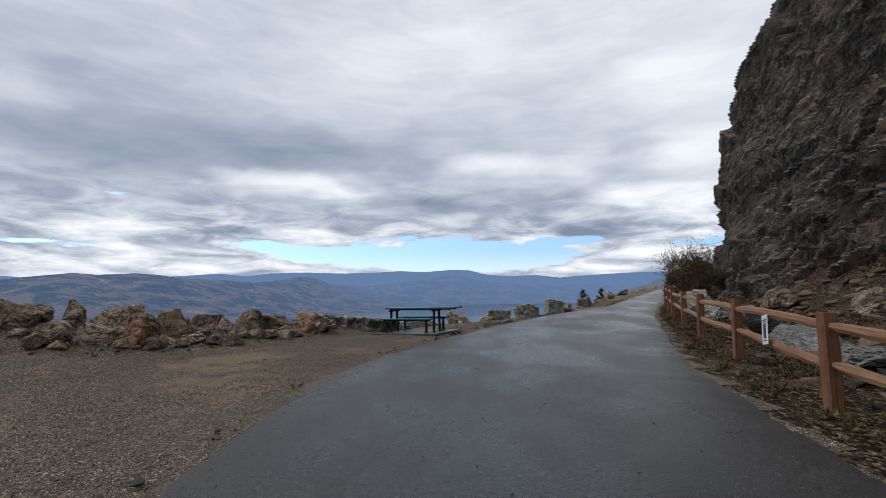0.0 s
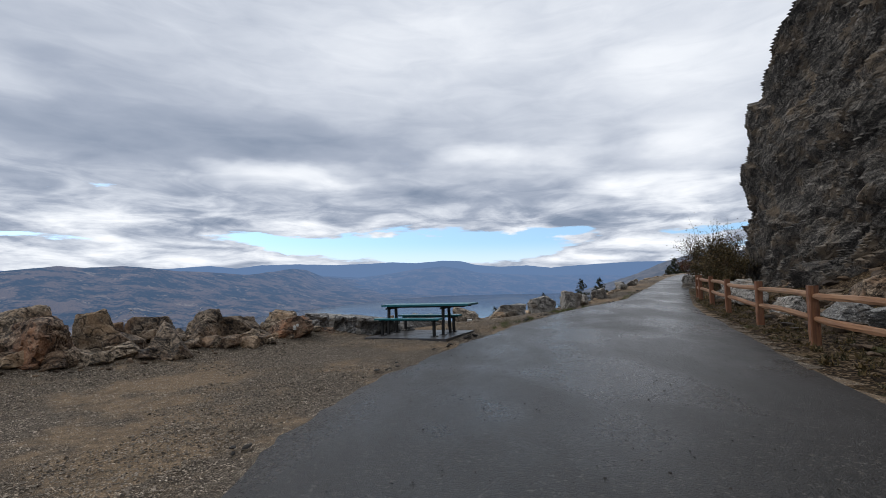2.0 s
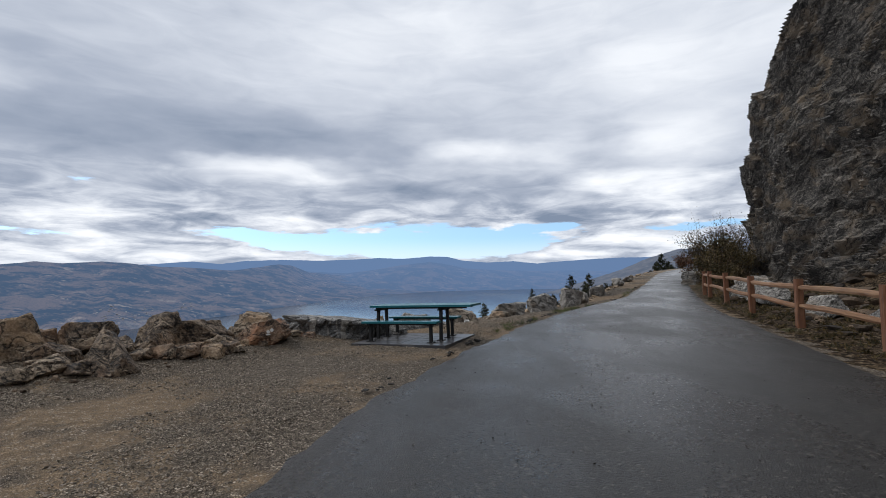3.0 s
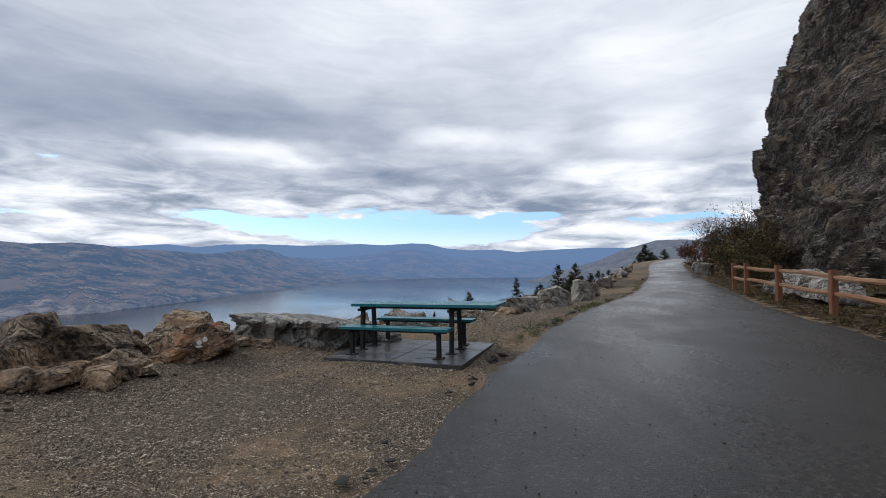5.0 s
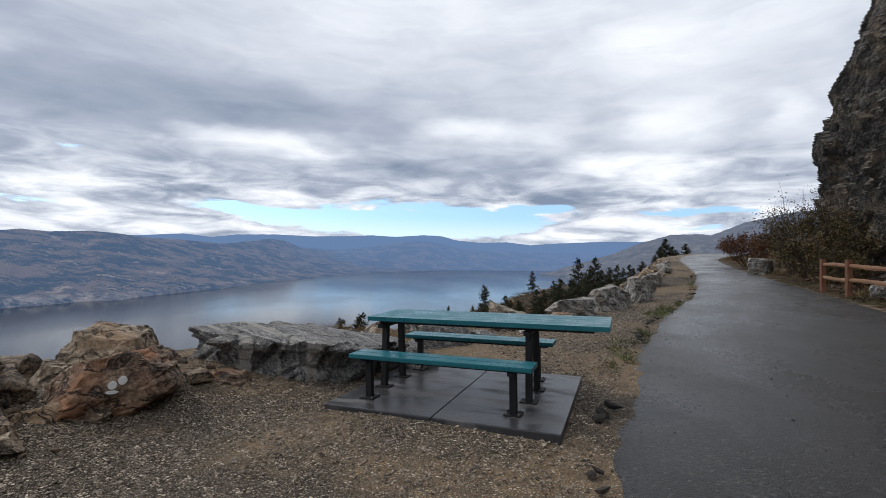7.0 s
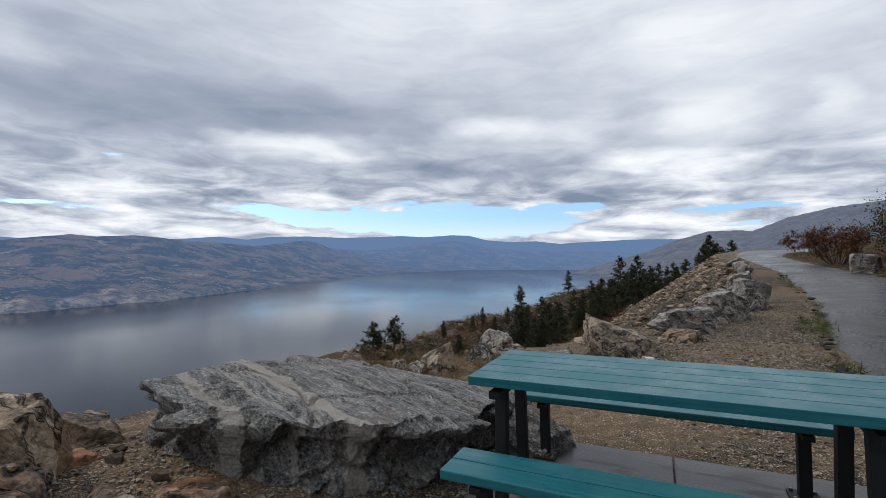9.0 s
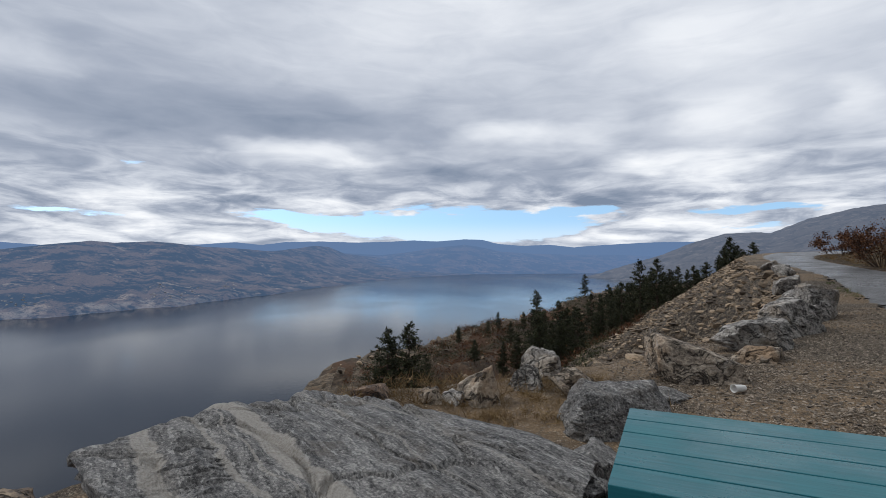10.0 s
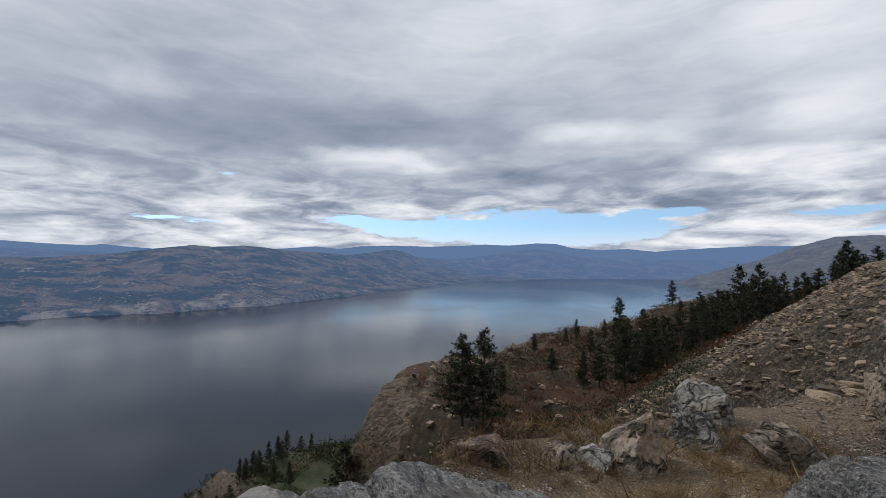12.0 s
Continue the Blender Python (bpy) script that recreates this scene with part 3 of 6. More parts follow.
def offset_from(line, x, y):
    """Signed distance of points from a line: positive to its left."""
    best, sign = np.full(x.shape, 1e9), np.ones(x.shape)
    for (ax, ay), (bx, by) in zip(line[:-1], line[1:]):
        ux, uy = bx - ax, by - ay
        t = np.clip(((x - ax) * ux + (y - ay) * uy) / (ux * ux + uy * uy), 0, 1)
        px, py = x - ax - t * ux, y - ay - t * uy
        dist = np.hypot(px, py)
        near = dist < best
        best = np.where(near, dist, best)
        sign = np.where(near, np.sign(ux * (y - ay) - uy * (x - ax)), sign)
    return best * sign


def ground_plane(x, y):
    """Height of the levelled shelf on which road and pull-out lie; it sags towards the outer edge past the table."""
    x, y = np.asarray(x, float), np.asarray(y, float)
    s, w = 0.45 * x + 0.893 * y, 0.893 * x - 0.45 * y
    s = np.minimum(s, 150.0)
    sag = 0.12 * np.clip(offset_from(EDGE, x, y) + 3.4, 0, 4.0) * np.clip((x + 3.2) / 1.5, 0, 1) * np.clip((32 - y) / 6, 0, 1)
    return 0.0585 + 0.0314 * s + 0.0325 * np.clip(w, -5, 6) + 0.06 * np.clip(-8 - w, 0, 8) - sag


ROW = np.array([(-24, 8.4), (-16, 8.7), (-10, 9.1), (-7.4, 9.6), (-6.0, 10.6), (-5.0, 12.0), (-4.1, 13.2), (-3.0, 14.3), (-1.6, 15.0)], float)
LAKE = -75.0


def land(x, y):
    """Height of the ground, and the distance out from the shelf's edge."""
    x, y = np.asarray(x, float), np.asarray(y, float)
    d = offset_from(EDGE, x, y)
    s = (x + 2) * 0.5 + (y - 13) * 0.866
    base = ground_plane(x, y)
    out = np.maximum(d, 0.0)
    crest_d = np.interp(s, [-20, 27, 39, 82, 148, 200], [42, 42, 42.5, 37, 40, 44])
    wob = 1.3 * fbm(s * 0.06, out * 0.02, 0, 3, 3)
    s2 = s + wob
    crest_z = np.interp(s2, [-30, 12, 30, 32.2, 34.8, 40, 82, 148, 200], [-95, -90, -66, -17, -13.0, -10.8, -9.2, -2.6, 0])
    floor_z = np.interp(s2, [-30, 8, 26, 33.5, 39, 82, 148, 200], [-90, -70, -40, -16, -14.2, -12.4, -4.2, -1])
    floor_d = crest_d * 0.56
    drop_d = np.minimum(np.maximum((base - floor_z) / 0.74, 1.0), floor_d * 0.98)
    z = base - (base - floor_z) * np.clip(out / drop_d, 0, 1)
    up = np.clip((out - floor_d) / np.maximum(crest_d - floor_d, 0.5), 0, 1)
    up = up * up * (3 - 2 * up)
    z = np.where(out > floor_d, floor_z + (crest_z - floor_z) * up, z)
    beyond = np.maximum(out - crest_d, 0)
    fall = crest_z - 2.0 * beyond
    bench = -45 - 0.10 * np.maximum(beyond - 26, 0) - 1.2 * np.maximum(beyond - 74, 0) - 2.0 * np.maximum(53 - s, 0) + 9 * fbm(x * 0.05, y * 0.05, 0, 8, 4)
    z = np.where(beyond > 0, np.maximum(fall, np.minimum(bench, crest_z)), z)
    z = np.where((out > 0) & (s2 < 20), np.maximum(z, -95), z)
    amp = np.clip(out / 4, 0, 1) * (0.5 + np.clip(out / 20, 0, 1) * 1.6)
    z = z + amp * (1.5 * fbm(x * 0.16, y * 0.16, 0, 21, 4) + 0.6 * fbm(x * 0.7, y * 0.7, 0, 22, 3))
    # soil banked up under the row of boulders and against the great slab
    z = z + 0.06 * np.exp(-((x + 2.6) / 1.0) ** 2 - ((y - 13.62) / 0.45) ** 2)
    row = np.abs(offset_from(ROW, x, y))
    z = z + (0.14 + 0.36 * np.clip((-6.6 - x) / 2.2, 0, 1)) * np.exp(-(row / 0.75) ** 2) * np.clip((-1.3 - x) / 0.8, 0, 1) * np.clip(x + 24, 0, 1)
    # bank rising to the foot of the cliff
    right = -offset_from(ROAD_R, x, y)
    toe = np.maximum(-offset_from(FOOT, x, y), -60)
    bank = np.clip((right - 1.2) / 4.5, 0, 1)
    rise = np.where(right > 1.2, 1.5 * bank * bank + 0.35 * fbm(x * 0.5, y * 0.5, 0, 33, 4) * np.clip(right - 1.2, 0, 1), 0)
    rise = rise + np.clip(toe, 0, 30) * 0.9
    z = np.where(right > 0, z + rise, z)
    z = z + 0.035 * fbm(x * 0.9, y * 0.9, 0, 41, 3) * np.where((d < 0) & (right < 0), 1, 0)
    road = (offset_from(ROAD_L, x, y) < 0.25) & (right < 0.25)
    z = np.where(road, ground_plane(x, y) - 0.03, z)
    return z, d, right


def land_z(x, y):
    return float(land(np.array([x]), np.array([y]))[0][0])


def axis(marks):
    out = [marks[0][0]]
    for (a, _), (b, step) in zip(marks[:-1], marks[1:]):
        n = max(1, int(round((b - a) / step)))
        out.extend(a + (b - a) * (k + 1) / n for k in range(n))
    return np.array(out)


# ---- ground, road, lake ----
gx = axis([(-260, 0), (-100, 8), (-45, 2.0), (-14, 0.9), (14, 0.3), (30, 0.7), (60, 1.2), (120, 2.0), (260, 10)])
gy = axis([(-60, 0), (-8, 3.0), (0, 0.6), (26, 0.3), (50, 0.7), (110, 1.1), (170, 2.5), (300, 10)])
GX, GY = np.meshgrid(gx, gy, indexing="ij")
GZ, GD, GR = land(GX, GY)
verts = np.stack([GX.ravel(), GY.ravel(), GZ.ravel()], 1)
faces = grid_faces(len(gx), len(gy))
fd = GD.ravel()[faces].mean(1)
fr = GR.ravel()[faces].mean(1)
slope = np.ptp(GZ.ravel()[faces], axis=1) / np.maximum(np.ptp(GX.ravel()[faces], axis=1), 1e-6)
kind = np.zeros(len(faces), int)
kind[fd > 0.2] = 2
kind[(fd > 36) & (slope > 0.75)] = 3
fxy = verts[faces].mean(1)
kind[(fd > 62) & (fxy[:, 2] < -34) & (slope > 0.9)] = 3
kind[(fd > 62) & (fxy[:, 2] < -34) & (slope < 0.9)] = 5
kind[fr > 0] = 1
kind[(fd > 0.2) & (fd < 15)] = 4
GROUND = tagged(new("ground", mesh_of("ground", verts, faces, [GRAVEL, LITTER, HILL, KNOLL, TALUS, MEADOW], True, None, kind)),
                "gravel pull-out, dirt shoulder and dry stony hillside falling to a lake", "ground", kind="structure")

rl, rr = resample(ROAD_L, 0.22), resample(ROAD_R, 0.5)
cols = 13


def nearest_pairs():
    """Cross-sections of the road: each left edge point with the right edge point straight across."""
    rows, last = [], 0
    for p in rl:
        k = last + int(np.argmin(np.hypot(*(rr[last:last + 60] - p).T)))
        last = k
        rows.append((p, rr[k]))
    return rows


sections = nearest_pairs()
rv = []
for k, (a, b) in enumerate(sections):
    wob_a = 0.14 * (vnoise(k * 0.2, 0.3, 0, 5) - 0.5) + 0.16 * (vnoise(k * 0.83, 0.3, 0, 6) - 0.5)
    wob_b = 0.10 * (vnoise(k * 0.5, 0.3, 0, 7) - 0.5)
    a, b = a + (b - a) / np.linalg.norm(b - a) * wob_a, b + (b - a) / np.linalg.norm(b - a) * wob_b
    for c in range(cols):
        f = c / (cols - 1)
        p = a + (b - a) * f
        crown = 0.035 * (1 - (2 * f - 1) ** 2)
        lip = -0.05 if c in (0, cols - 1) else 0.012
        rv.append((p[0], p[1], float(ground_plane(p[0], p[1])) + lip + crown + 0.004 * (vnoise(p[0] * 0.6, p[1] * 0.6, 0, 9) - 0.5)))
ROAD = tagged(new("road", mesh_of("road", rv, grid_faces(len(sections), cols, True), ASPHALT)), "damp dark grey asphalt path with worn edges", "road", kind="structure")

lv = [(-9000, -9000, LAKE), (9000, -9000, LAKE), (9000, 9000, LAKE), (-9000, 9000, LAKE)]
LAKE_OB = tagged(new("water", mesh_of("water", lv, [(0, 1, 2, 3)], WATER, False)), "calm grey-blue lake far below the path", "lake", kind="structure")

# ---- far land ----
SHORE_AZ = [-100, -75, -54.6, -48.6, -41.4, -31.1, -22, -12.2, -2.3, 7.7, 16.2, 30, 60]
SHORE_R = [850, 830, 806, 826, 832, 921, 1144, 1690, 2600, 3500, 4250, 4400, 4400]


def far_land(name, az0, az1, r0_of, r1_of, height_of, mat, label, na=420, nr=60, power=1.0):
    a = np.linspace(az0, az1, na)
    t = np.linspace(0, 1, nr) ** power
    A, T = np.meshgrid(a, t, indexing="ij")
    r0 = r0_of(A)
    R = r0 + (r1_of(A) - r0) * T
    Z = height_of(A, R, T)
    v = np.stack([(R * np.sin(np.radians(A))).ravel(), (R * np.cos(np.radians(A))).ravel(), Z.ravel()], 1)
    return tagged(new(name, mesh_of(name, v, grid_faces(na, nr), mat)), label, "distant hills", kind="structure")


def shore_of(A):
    return np.interp(A, SHORE_AZ, SHORE_R) * (1 + 0.04 * fbm(A * 0.35, 0, 0, 51, 4))


def elev(A, table_a, table_e):
    return np.tan(np.radians(np.interp(A, table_a, table_e)))


def near_shore(A, R, T):
    r0 = shore_of(A)
    dist = R - r0
    bluff = 9 * np.clip(dist / 25, 0, 1) * (0.5 + vnoise(A * 0.9, 0, 0, 52)) * np.clip((-20 - A) / 10 + 0.4, 0.25, 1)
    top = 1.5 + R * elev(A, [-60, -54.6, -50.3, -46.4, -41.5, -39.1, -37.1, -34.2, -29.9, -26.1, -22.0, -20.0, -17.2, -15.8, -13.7, -9.4, -3, 2, 8, 16],
                         [0.2, 0.3, 0.5, 0.95, 1.61, 2.0, 1.82, 2.05, 1.72, 1.45, 1.2, 1.5, 1.95, 1.85, 1.0, 0.55, 0.3, 0.05, -0.3, -0.5])
    rough = fbm(R * np.sin(np.radians(A)) * 0.008, R * np.cos(np.radians(A)) * 0.008, 0, 53, 5)
    x, y = R * np.sin(np.radians(A)), R * np.cos(np.radians(A))
    spurs = 0.25 - np.abs(fbm(x * 0.006, y * 0.006, 0, 54, 5))
    z = LAKE + bluff + (top - LAKE - bluff) * np.clip(T, 0, 1) ** 1.4 + (rough * 22 + spurs * 60) * np.clip(T * 3, 0, 1) * (1 - T * 0.8)
    return np.where(T <= 0, LAKE - 2, z)


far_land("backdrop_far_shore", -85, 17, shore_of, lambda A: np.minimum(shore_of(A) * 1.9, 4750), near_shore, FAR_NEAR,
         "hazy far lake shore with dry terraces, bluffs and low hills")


def range_height(table_a, table_e, seed, wild):
    def height(A, R, T):
        top = 1.5 + R * elev(A, table_a, table_e)
        x, y = R * np.sin(np.radians(A)), R * np.cos(np.radians(A))
        ridges = 0.5 - np.abs(fbm(x * 0.0035, y * 0.0035, 0, seed, 5)) * 2
        z = LAKE - 3 + (top - LAKE + 3) * np.clip(T, 0, 1) ** 0.8 + (ridges - 0.3) * wild * np.clip(T * 5, 0, 1) * (1 - T ** 3)
        return z + (vnoise(A * 7, 0, 0, seed + 3) - 0.5) * 3.0 * T
    return height


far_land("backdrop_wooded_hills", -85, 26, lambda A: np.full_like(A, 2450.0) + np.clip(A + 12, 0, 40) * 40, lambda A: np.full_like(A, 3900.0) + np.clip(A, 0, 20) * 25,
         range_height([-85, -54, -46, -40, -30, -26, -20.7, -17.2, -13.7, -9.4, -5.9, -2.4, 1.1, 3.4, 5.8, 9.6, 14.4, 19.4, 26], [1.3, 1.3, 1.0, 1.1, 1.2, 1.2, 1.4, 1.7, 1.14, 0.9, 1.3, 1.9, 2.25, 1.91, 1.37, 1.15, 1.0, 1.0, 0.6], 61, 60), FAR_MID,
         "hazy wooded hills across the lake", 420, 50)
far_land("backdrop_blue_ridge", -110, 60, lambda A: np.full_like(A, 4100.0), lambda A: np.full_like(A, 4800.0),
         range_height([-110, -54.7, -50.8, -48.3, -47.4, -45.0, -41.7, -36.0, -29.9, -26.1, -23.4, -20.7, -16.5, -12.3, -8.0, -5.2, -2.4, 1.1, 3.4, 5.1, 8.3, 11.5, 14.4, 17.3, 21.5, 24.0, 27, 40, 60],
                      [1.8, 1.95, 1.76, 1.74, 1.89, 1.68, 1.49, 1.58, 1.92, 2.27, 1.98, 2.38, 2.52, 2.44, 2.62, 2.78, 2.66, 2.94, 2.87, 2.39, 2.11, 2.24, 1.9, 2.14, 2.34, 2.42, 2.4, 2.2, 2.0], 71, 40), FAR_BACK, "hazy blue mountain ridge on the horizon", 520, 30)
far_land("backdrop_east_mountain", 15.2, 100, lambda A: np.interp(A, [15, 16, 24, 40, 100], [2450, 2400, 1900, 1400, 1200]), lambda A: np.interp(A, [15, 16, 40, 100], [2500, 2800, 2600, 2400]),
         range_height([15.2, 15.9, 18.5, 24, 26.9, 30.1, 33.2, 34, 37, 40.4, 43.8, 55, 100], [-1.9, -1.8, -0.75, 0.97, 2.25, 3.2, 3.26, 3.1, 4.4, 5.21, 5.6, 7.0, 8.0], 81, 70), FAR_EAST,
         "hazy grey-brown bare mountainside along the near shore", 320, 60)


def far_houses():
    """Pale houses of the villages on the far shore, too many to count."""
    rng = np.random.RandomState(3)
    V, F = [], []
    for _ in range(230):
        a = rng.choice([rng.uniform(-56, -40), rng.uniform(-46, -26), rng.uniform(-34, -14)])
        if vnoise(a * 0.6, 0.5, 0, 55) < 0.42:
            continue
        A = np.array([[a]])
        r0 = float(shore_of(A)[0, 0])
        r1 = min(r0 * 1.9, 4750)
        t = rng.uniform(0.03, 0.22)
        r = r0 + (r1 - r0) * t
        z = float(near_shore(A, np.array([[r]]), np.array([[t]]))[0, 0])
        x, y, w, h, k = r * math.sin(radians(a)), r * math.cos(radians(a)), rng.uniform(0.6, 1.9), rng.uniform(0.5, 1.0), len(V)
        V += [(x - w, y - 1, z - 1), (x + w, y - 1, z - 1), (x + w, y + 1, z - 1), (x - w, y + 1, z - 1), (x - w, y - 1, z + h), (x + w, y - 1, z + h), (x + w, y + 1, z + h), (x - w, y + 1, z + h),
              (x - w, y, z + h * 1.7), (x + w, y, z + h * 1.7)]
        F += [(k, k + 1, k + 5, k + 4), (k + 1, k + 2, k + 6, k + 5), (k + 2, k + 3, k + 7, k + 6), (k + 3, k, k + 4, k + 7), (k + 4, k + 5, k + 9, k + 8), (k + 6, k + 7, k + 8, k + 9), (k + 5, k + 6, k + 9), (k + 7, k + 4, k + 8)]
    N = material("far_house_walls")
    mat = finish(N, N.mix(island(N), (0.10, 0.105, 0.12), (0.36, 0.36, 0.37)), 0.9)
    tagged(new("far_houses", mesh_of("far_houses", V, F, mat, False)), "tiny pale houses strewn along the far lake shore", "houses", kind="stuff")


far_houses()

# ---- cliff ----


def shards(u, v, seed):
    """Angular flakes over a plane: each one set in or out, slanting, with an undercut lower edge."""
    iu, iv = np.floor(u).astype(np.int64), np.floor(v).astype(np.int64)
    best = np.full(u.shape, 9.0)
    height = np.zeros(u.shape)
    for du in (-1, 0, 1):
        for dv in (-1, 0, 1):
            cu, cv = iu + du, iv + dv
            zero = cu * 0
            x, y = u - cu - hashed(cu, cv, zero, seed), v - cv - hashed(cu, cv, zero + 1, seed)
            gap = np.maximum(np.abs(x) + 0.4 * y, np.abs(y))
            h = hashed(cu, cv, zero + 2, seed) - 0.5 + 0.75 * y + (hashed(cu, cv, zero + 3, seed) - 0.5) * x
            height = np.where(gap < best, h, height)
            best = np.minimum(gap, best)
    return height


def build_cliff():
    line = resample(FOOT, 0.095)
    keep = line[(line[:, 1] > 5) & (line[:, 1] < 50)]
    near_line = resample(FOOT[FOOT[:, 1] <= 6.1], 0.5)
    far_line = resample(FOOT[FOOT[:, 1] >= 46], 0.8)
    line = np.concatenate([near_line[near_line[:, 1] < 5], keep, far_line[far_line[:, 1] > 50]])
    seg = np.linalg.norm(np.diff(line, axis=0), axis=1)
    a = np.concatenate([[0], np.cumsum(seg)])
    corner = a[np.argmin(np.hypot(line[:, 0] - 19.2, line[:, 1] - 30.4))]
    tan = np.gradient(line, a, axis=0)
    tan /= np.linalg.norm(tan, axis=1)[:, None]
    k = 25
    tan = np.stack([np.convolve(np.pad(tan[:, i], k, mode="edge"), np.ones(2 * k + 1) / (2 * k + 1), "valid") for i in (0, 1)], 1)
    inward = np.stack([tan[:, 1], -tan[:, 0]], 1)
    h = np.concatenate([np.arange(-1.5, 23.5, 0.095), np.linspace(23.8, 34, 14)])
    A, H = np.meshgrid(a, h, indexing="ij")
    near = np.clip((corner - A - 3) / 9, 0, 1)
    near = near * near * (3 - 2 * near)
    lean = near * 0.22 * np.maximum(H - 2, 0) + (1 - near) * (0.034 * np.maximum(H - 7, 0) ** 2 - 0.03 * np.clip(H - 2, 0, 6))
    lean = lean + np.maximum(H - 23.5, 0) * 2.5
    lean = lean + (1.1 * near - 0.2) * np.clip(1 - H / 3.0, -0.1, 0.0)
    th = radians(33)
    B = A - corner
    warp = 1.6 * fbm(B * 0.22, H * 0.22, 0, 91, 3)
    q = H * math.cos(th) + B * math.sin(th) + warp
    p = B * math.cos(th) - H * math.sin(th)
    out = 1.3 * fbm(B * 0.16, H * 0.16, 0, 92, 3) + 0.7 * fbm(p * 0.22, q * 0.75, 0, 90, 3)
    for size, length, amp, seed in ((1.5, 4.6, 0.85, 93), (0.62, 2.1, 0.43, 94), (0.32, 1.2, 0.12, 95)):
        out = out + amp * shards(p / length, q / size, seed)
    out = out + 0.06 * fbm(B * 3, H * 3, 0, 96, 3)
    fade = np.clip((30 - H) / 6, 0, 1)
    off = lean - out * fade
    X = line[:, 0][:, None] + inward[:, 0][:, None] * off
    Y = line[:, 1][:, None] + inward[:, 1][:, None] * off
    base = ground_plane(line[:, 0], line[:, 1])[:, None]
    Z = base + H + 0.05 * fbm(B * 2, H * 2, 0, 97, 2)
    v = np.stack([X.ravel(), Y.ravel(), Z.ravel()], 1)
    me = mesh_of("cliff", v, grid_faces(len(a), len(h), True), CLIFF, True, 38)
    return tagged(new("cliff", me), "tall dark layered rock cliff with dipping ledges beside the path", "cliff", kind="structure")


build_cliff()

# ---- painted steel and timber ----


def plain(name, colour, rough, metal=0.0, wear=None, grain=30, amount=0.3, bump=0.002):
    N = material(name)
    n1, n2 = N.noise(N.obj, grain, 5, 0.6), N.noise(N.obj, 2.5, 4, 0.6)
    col = N.mix(N.span(n1, 0.4, 0.7, 0.0, amount), colour, wear or tuple(c * 0.6 for c in colour))
    col = N.mix(N.span(n2, 0.45, 0.7, 0.0, amount), col, tuple(min(1, c * 1.25) for c in colour))
    return finish(N, col, N.span(n2, 0.3, 0.7, rough - 0.08, rough + 0.12), n1, bump, 0.5, metal)


def plank_paint():
    N = material("wet_teal_plank")
    grain = N.noise(N.vec("MULTIPLY", N.obj, (3.0, 60.0, 60.0)), 1.0, 5, 0.65)
    drops = N.voronoi(N.obj, 55)
    blot = N.noise(N.obj, 4, 5, 0.6)
    col = N.ramp(grain, [(0.3, (0.009, 0.098, 0.122)), (0.7, (0.020, 0.158, 0.188))])
    col = N.mix(N.span(blot, 0.5, 0.7, 0.0, 0.4), col, (0.03, 0.19, 0.215))
    rough = N.span(blot, 0.35, 0.65, 0.25, 0.45)
    h = N.math("ADD", N.math("MULTIPLY", grain, 0.6), N.span(drops, 0.18, 0.0, 0.0, 0.5))
    return finish(N, col, rough, h, 0.002, 0.6, spec=0.32)


TEAL = plank_paint()
BLACK = plain("black_painted_steel", (0.004, 0.0042, 0.005), 0.62, 0.0, (0.009, 0.0085, 0.008))
ZINC = plain("dull_zinc_bolt", (0.25, 0.25, 0.25), 0.45, 0.9)


def slab_concrete():
    N = material("wet_broom_finished_concrete")
    broom = N.noise(N.vec("MULTIPLY", N.obj, (3.0, 90.0, 1.0)), 1.0, 3, 0.6)
    stain = N.noise(N.vec("MULTIPLY", N.obj, (1.0, 4.0, 1.0)), 1.4, 5, 0.65, 0.6)
    wet = N.span(stain, 0.36, 0.52)
    col = N.mix(wet, (0.13, 0.127, 0.127), (0.038, 0.039, 0.044))
    col = N.mix(N.span(N.noise(N.obj, 40, 4, 0.7), 0.4, 0.7, 0.0, 0.35), col, (0.075, 0.066, 0.058))
    rough = N.span(stain, 0.36, 0.52, 0.65, 0.30)
    return finish(N, col, rough, broom, 0.003, 0.5)


CONCRETE = slab_concrete()


def cedar():
    N = material("split_cedar_timber")
    r = rnd(N)
    at = N.vec("ADD", N.obj, N.vec("SCALE", (3.1, 7.7, 5.3), r))
    grain = N.noise(N.vec("MULTIPLY", at, (40.0, 40.0, 2.2)), 1.0, 6, 0.65, 0.3)
    blot = N.noise(at, 1.8, 4, 0.6)
    col = N.ramp(grain, [(0.25, (0.045, 0.016, 0.007)), (0.5, (0.145, 0.056, 0.024)), (0.75, (0.25, 0.115, 0.052))])
    col = N.mix(N.span(blot, 0.45, 0.68, 0.0, 0.5), col, (0.25, 0.135, 0.07))
    col = N.mix(N.span(r, 0.0, 1.0, 0.0, 0.35), col, (0.16, 0.062, 0.028))
    return finish(N, col, N.span(grain, 0.3, 0.7, 0.55, 0.85), grain, 0.012, 0.9)


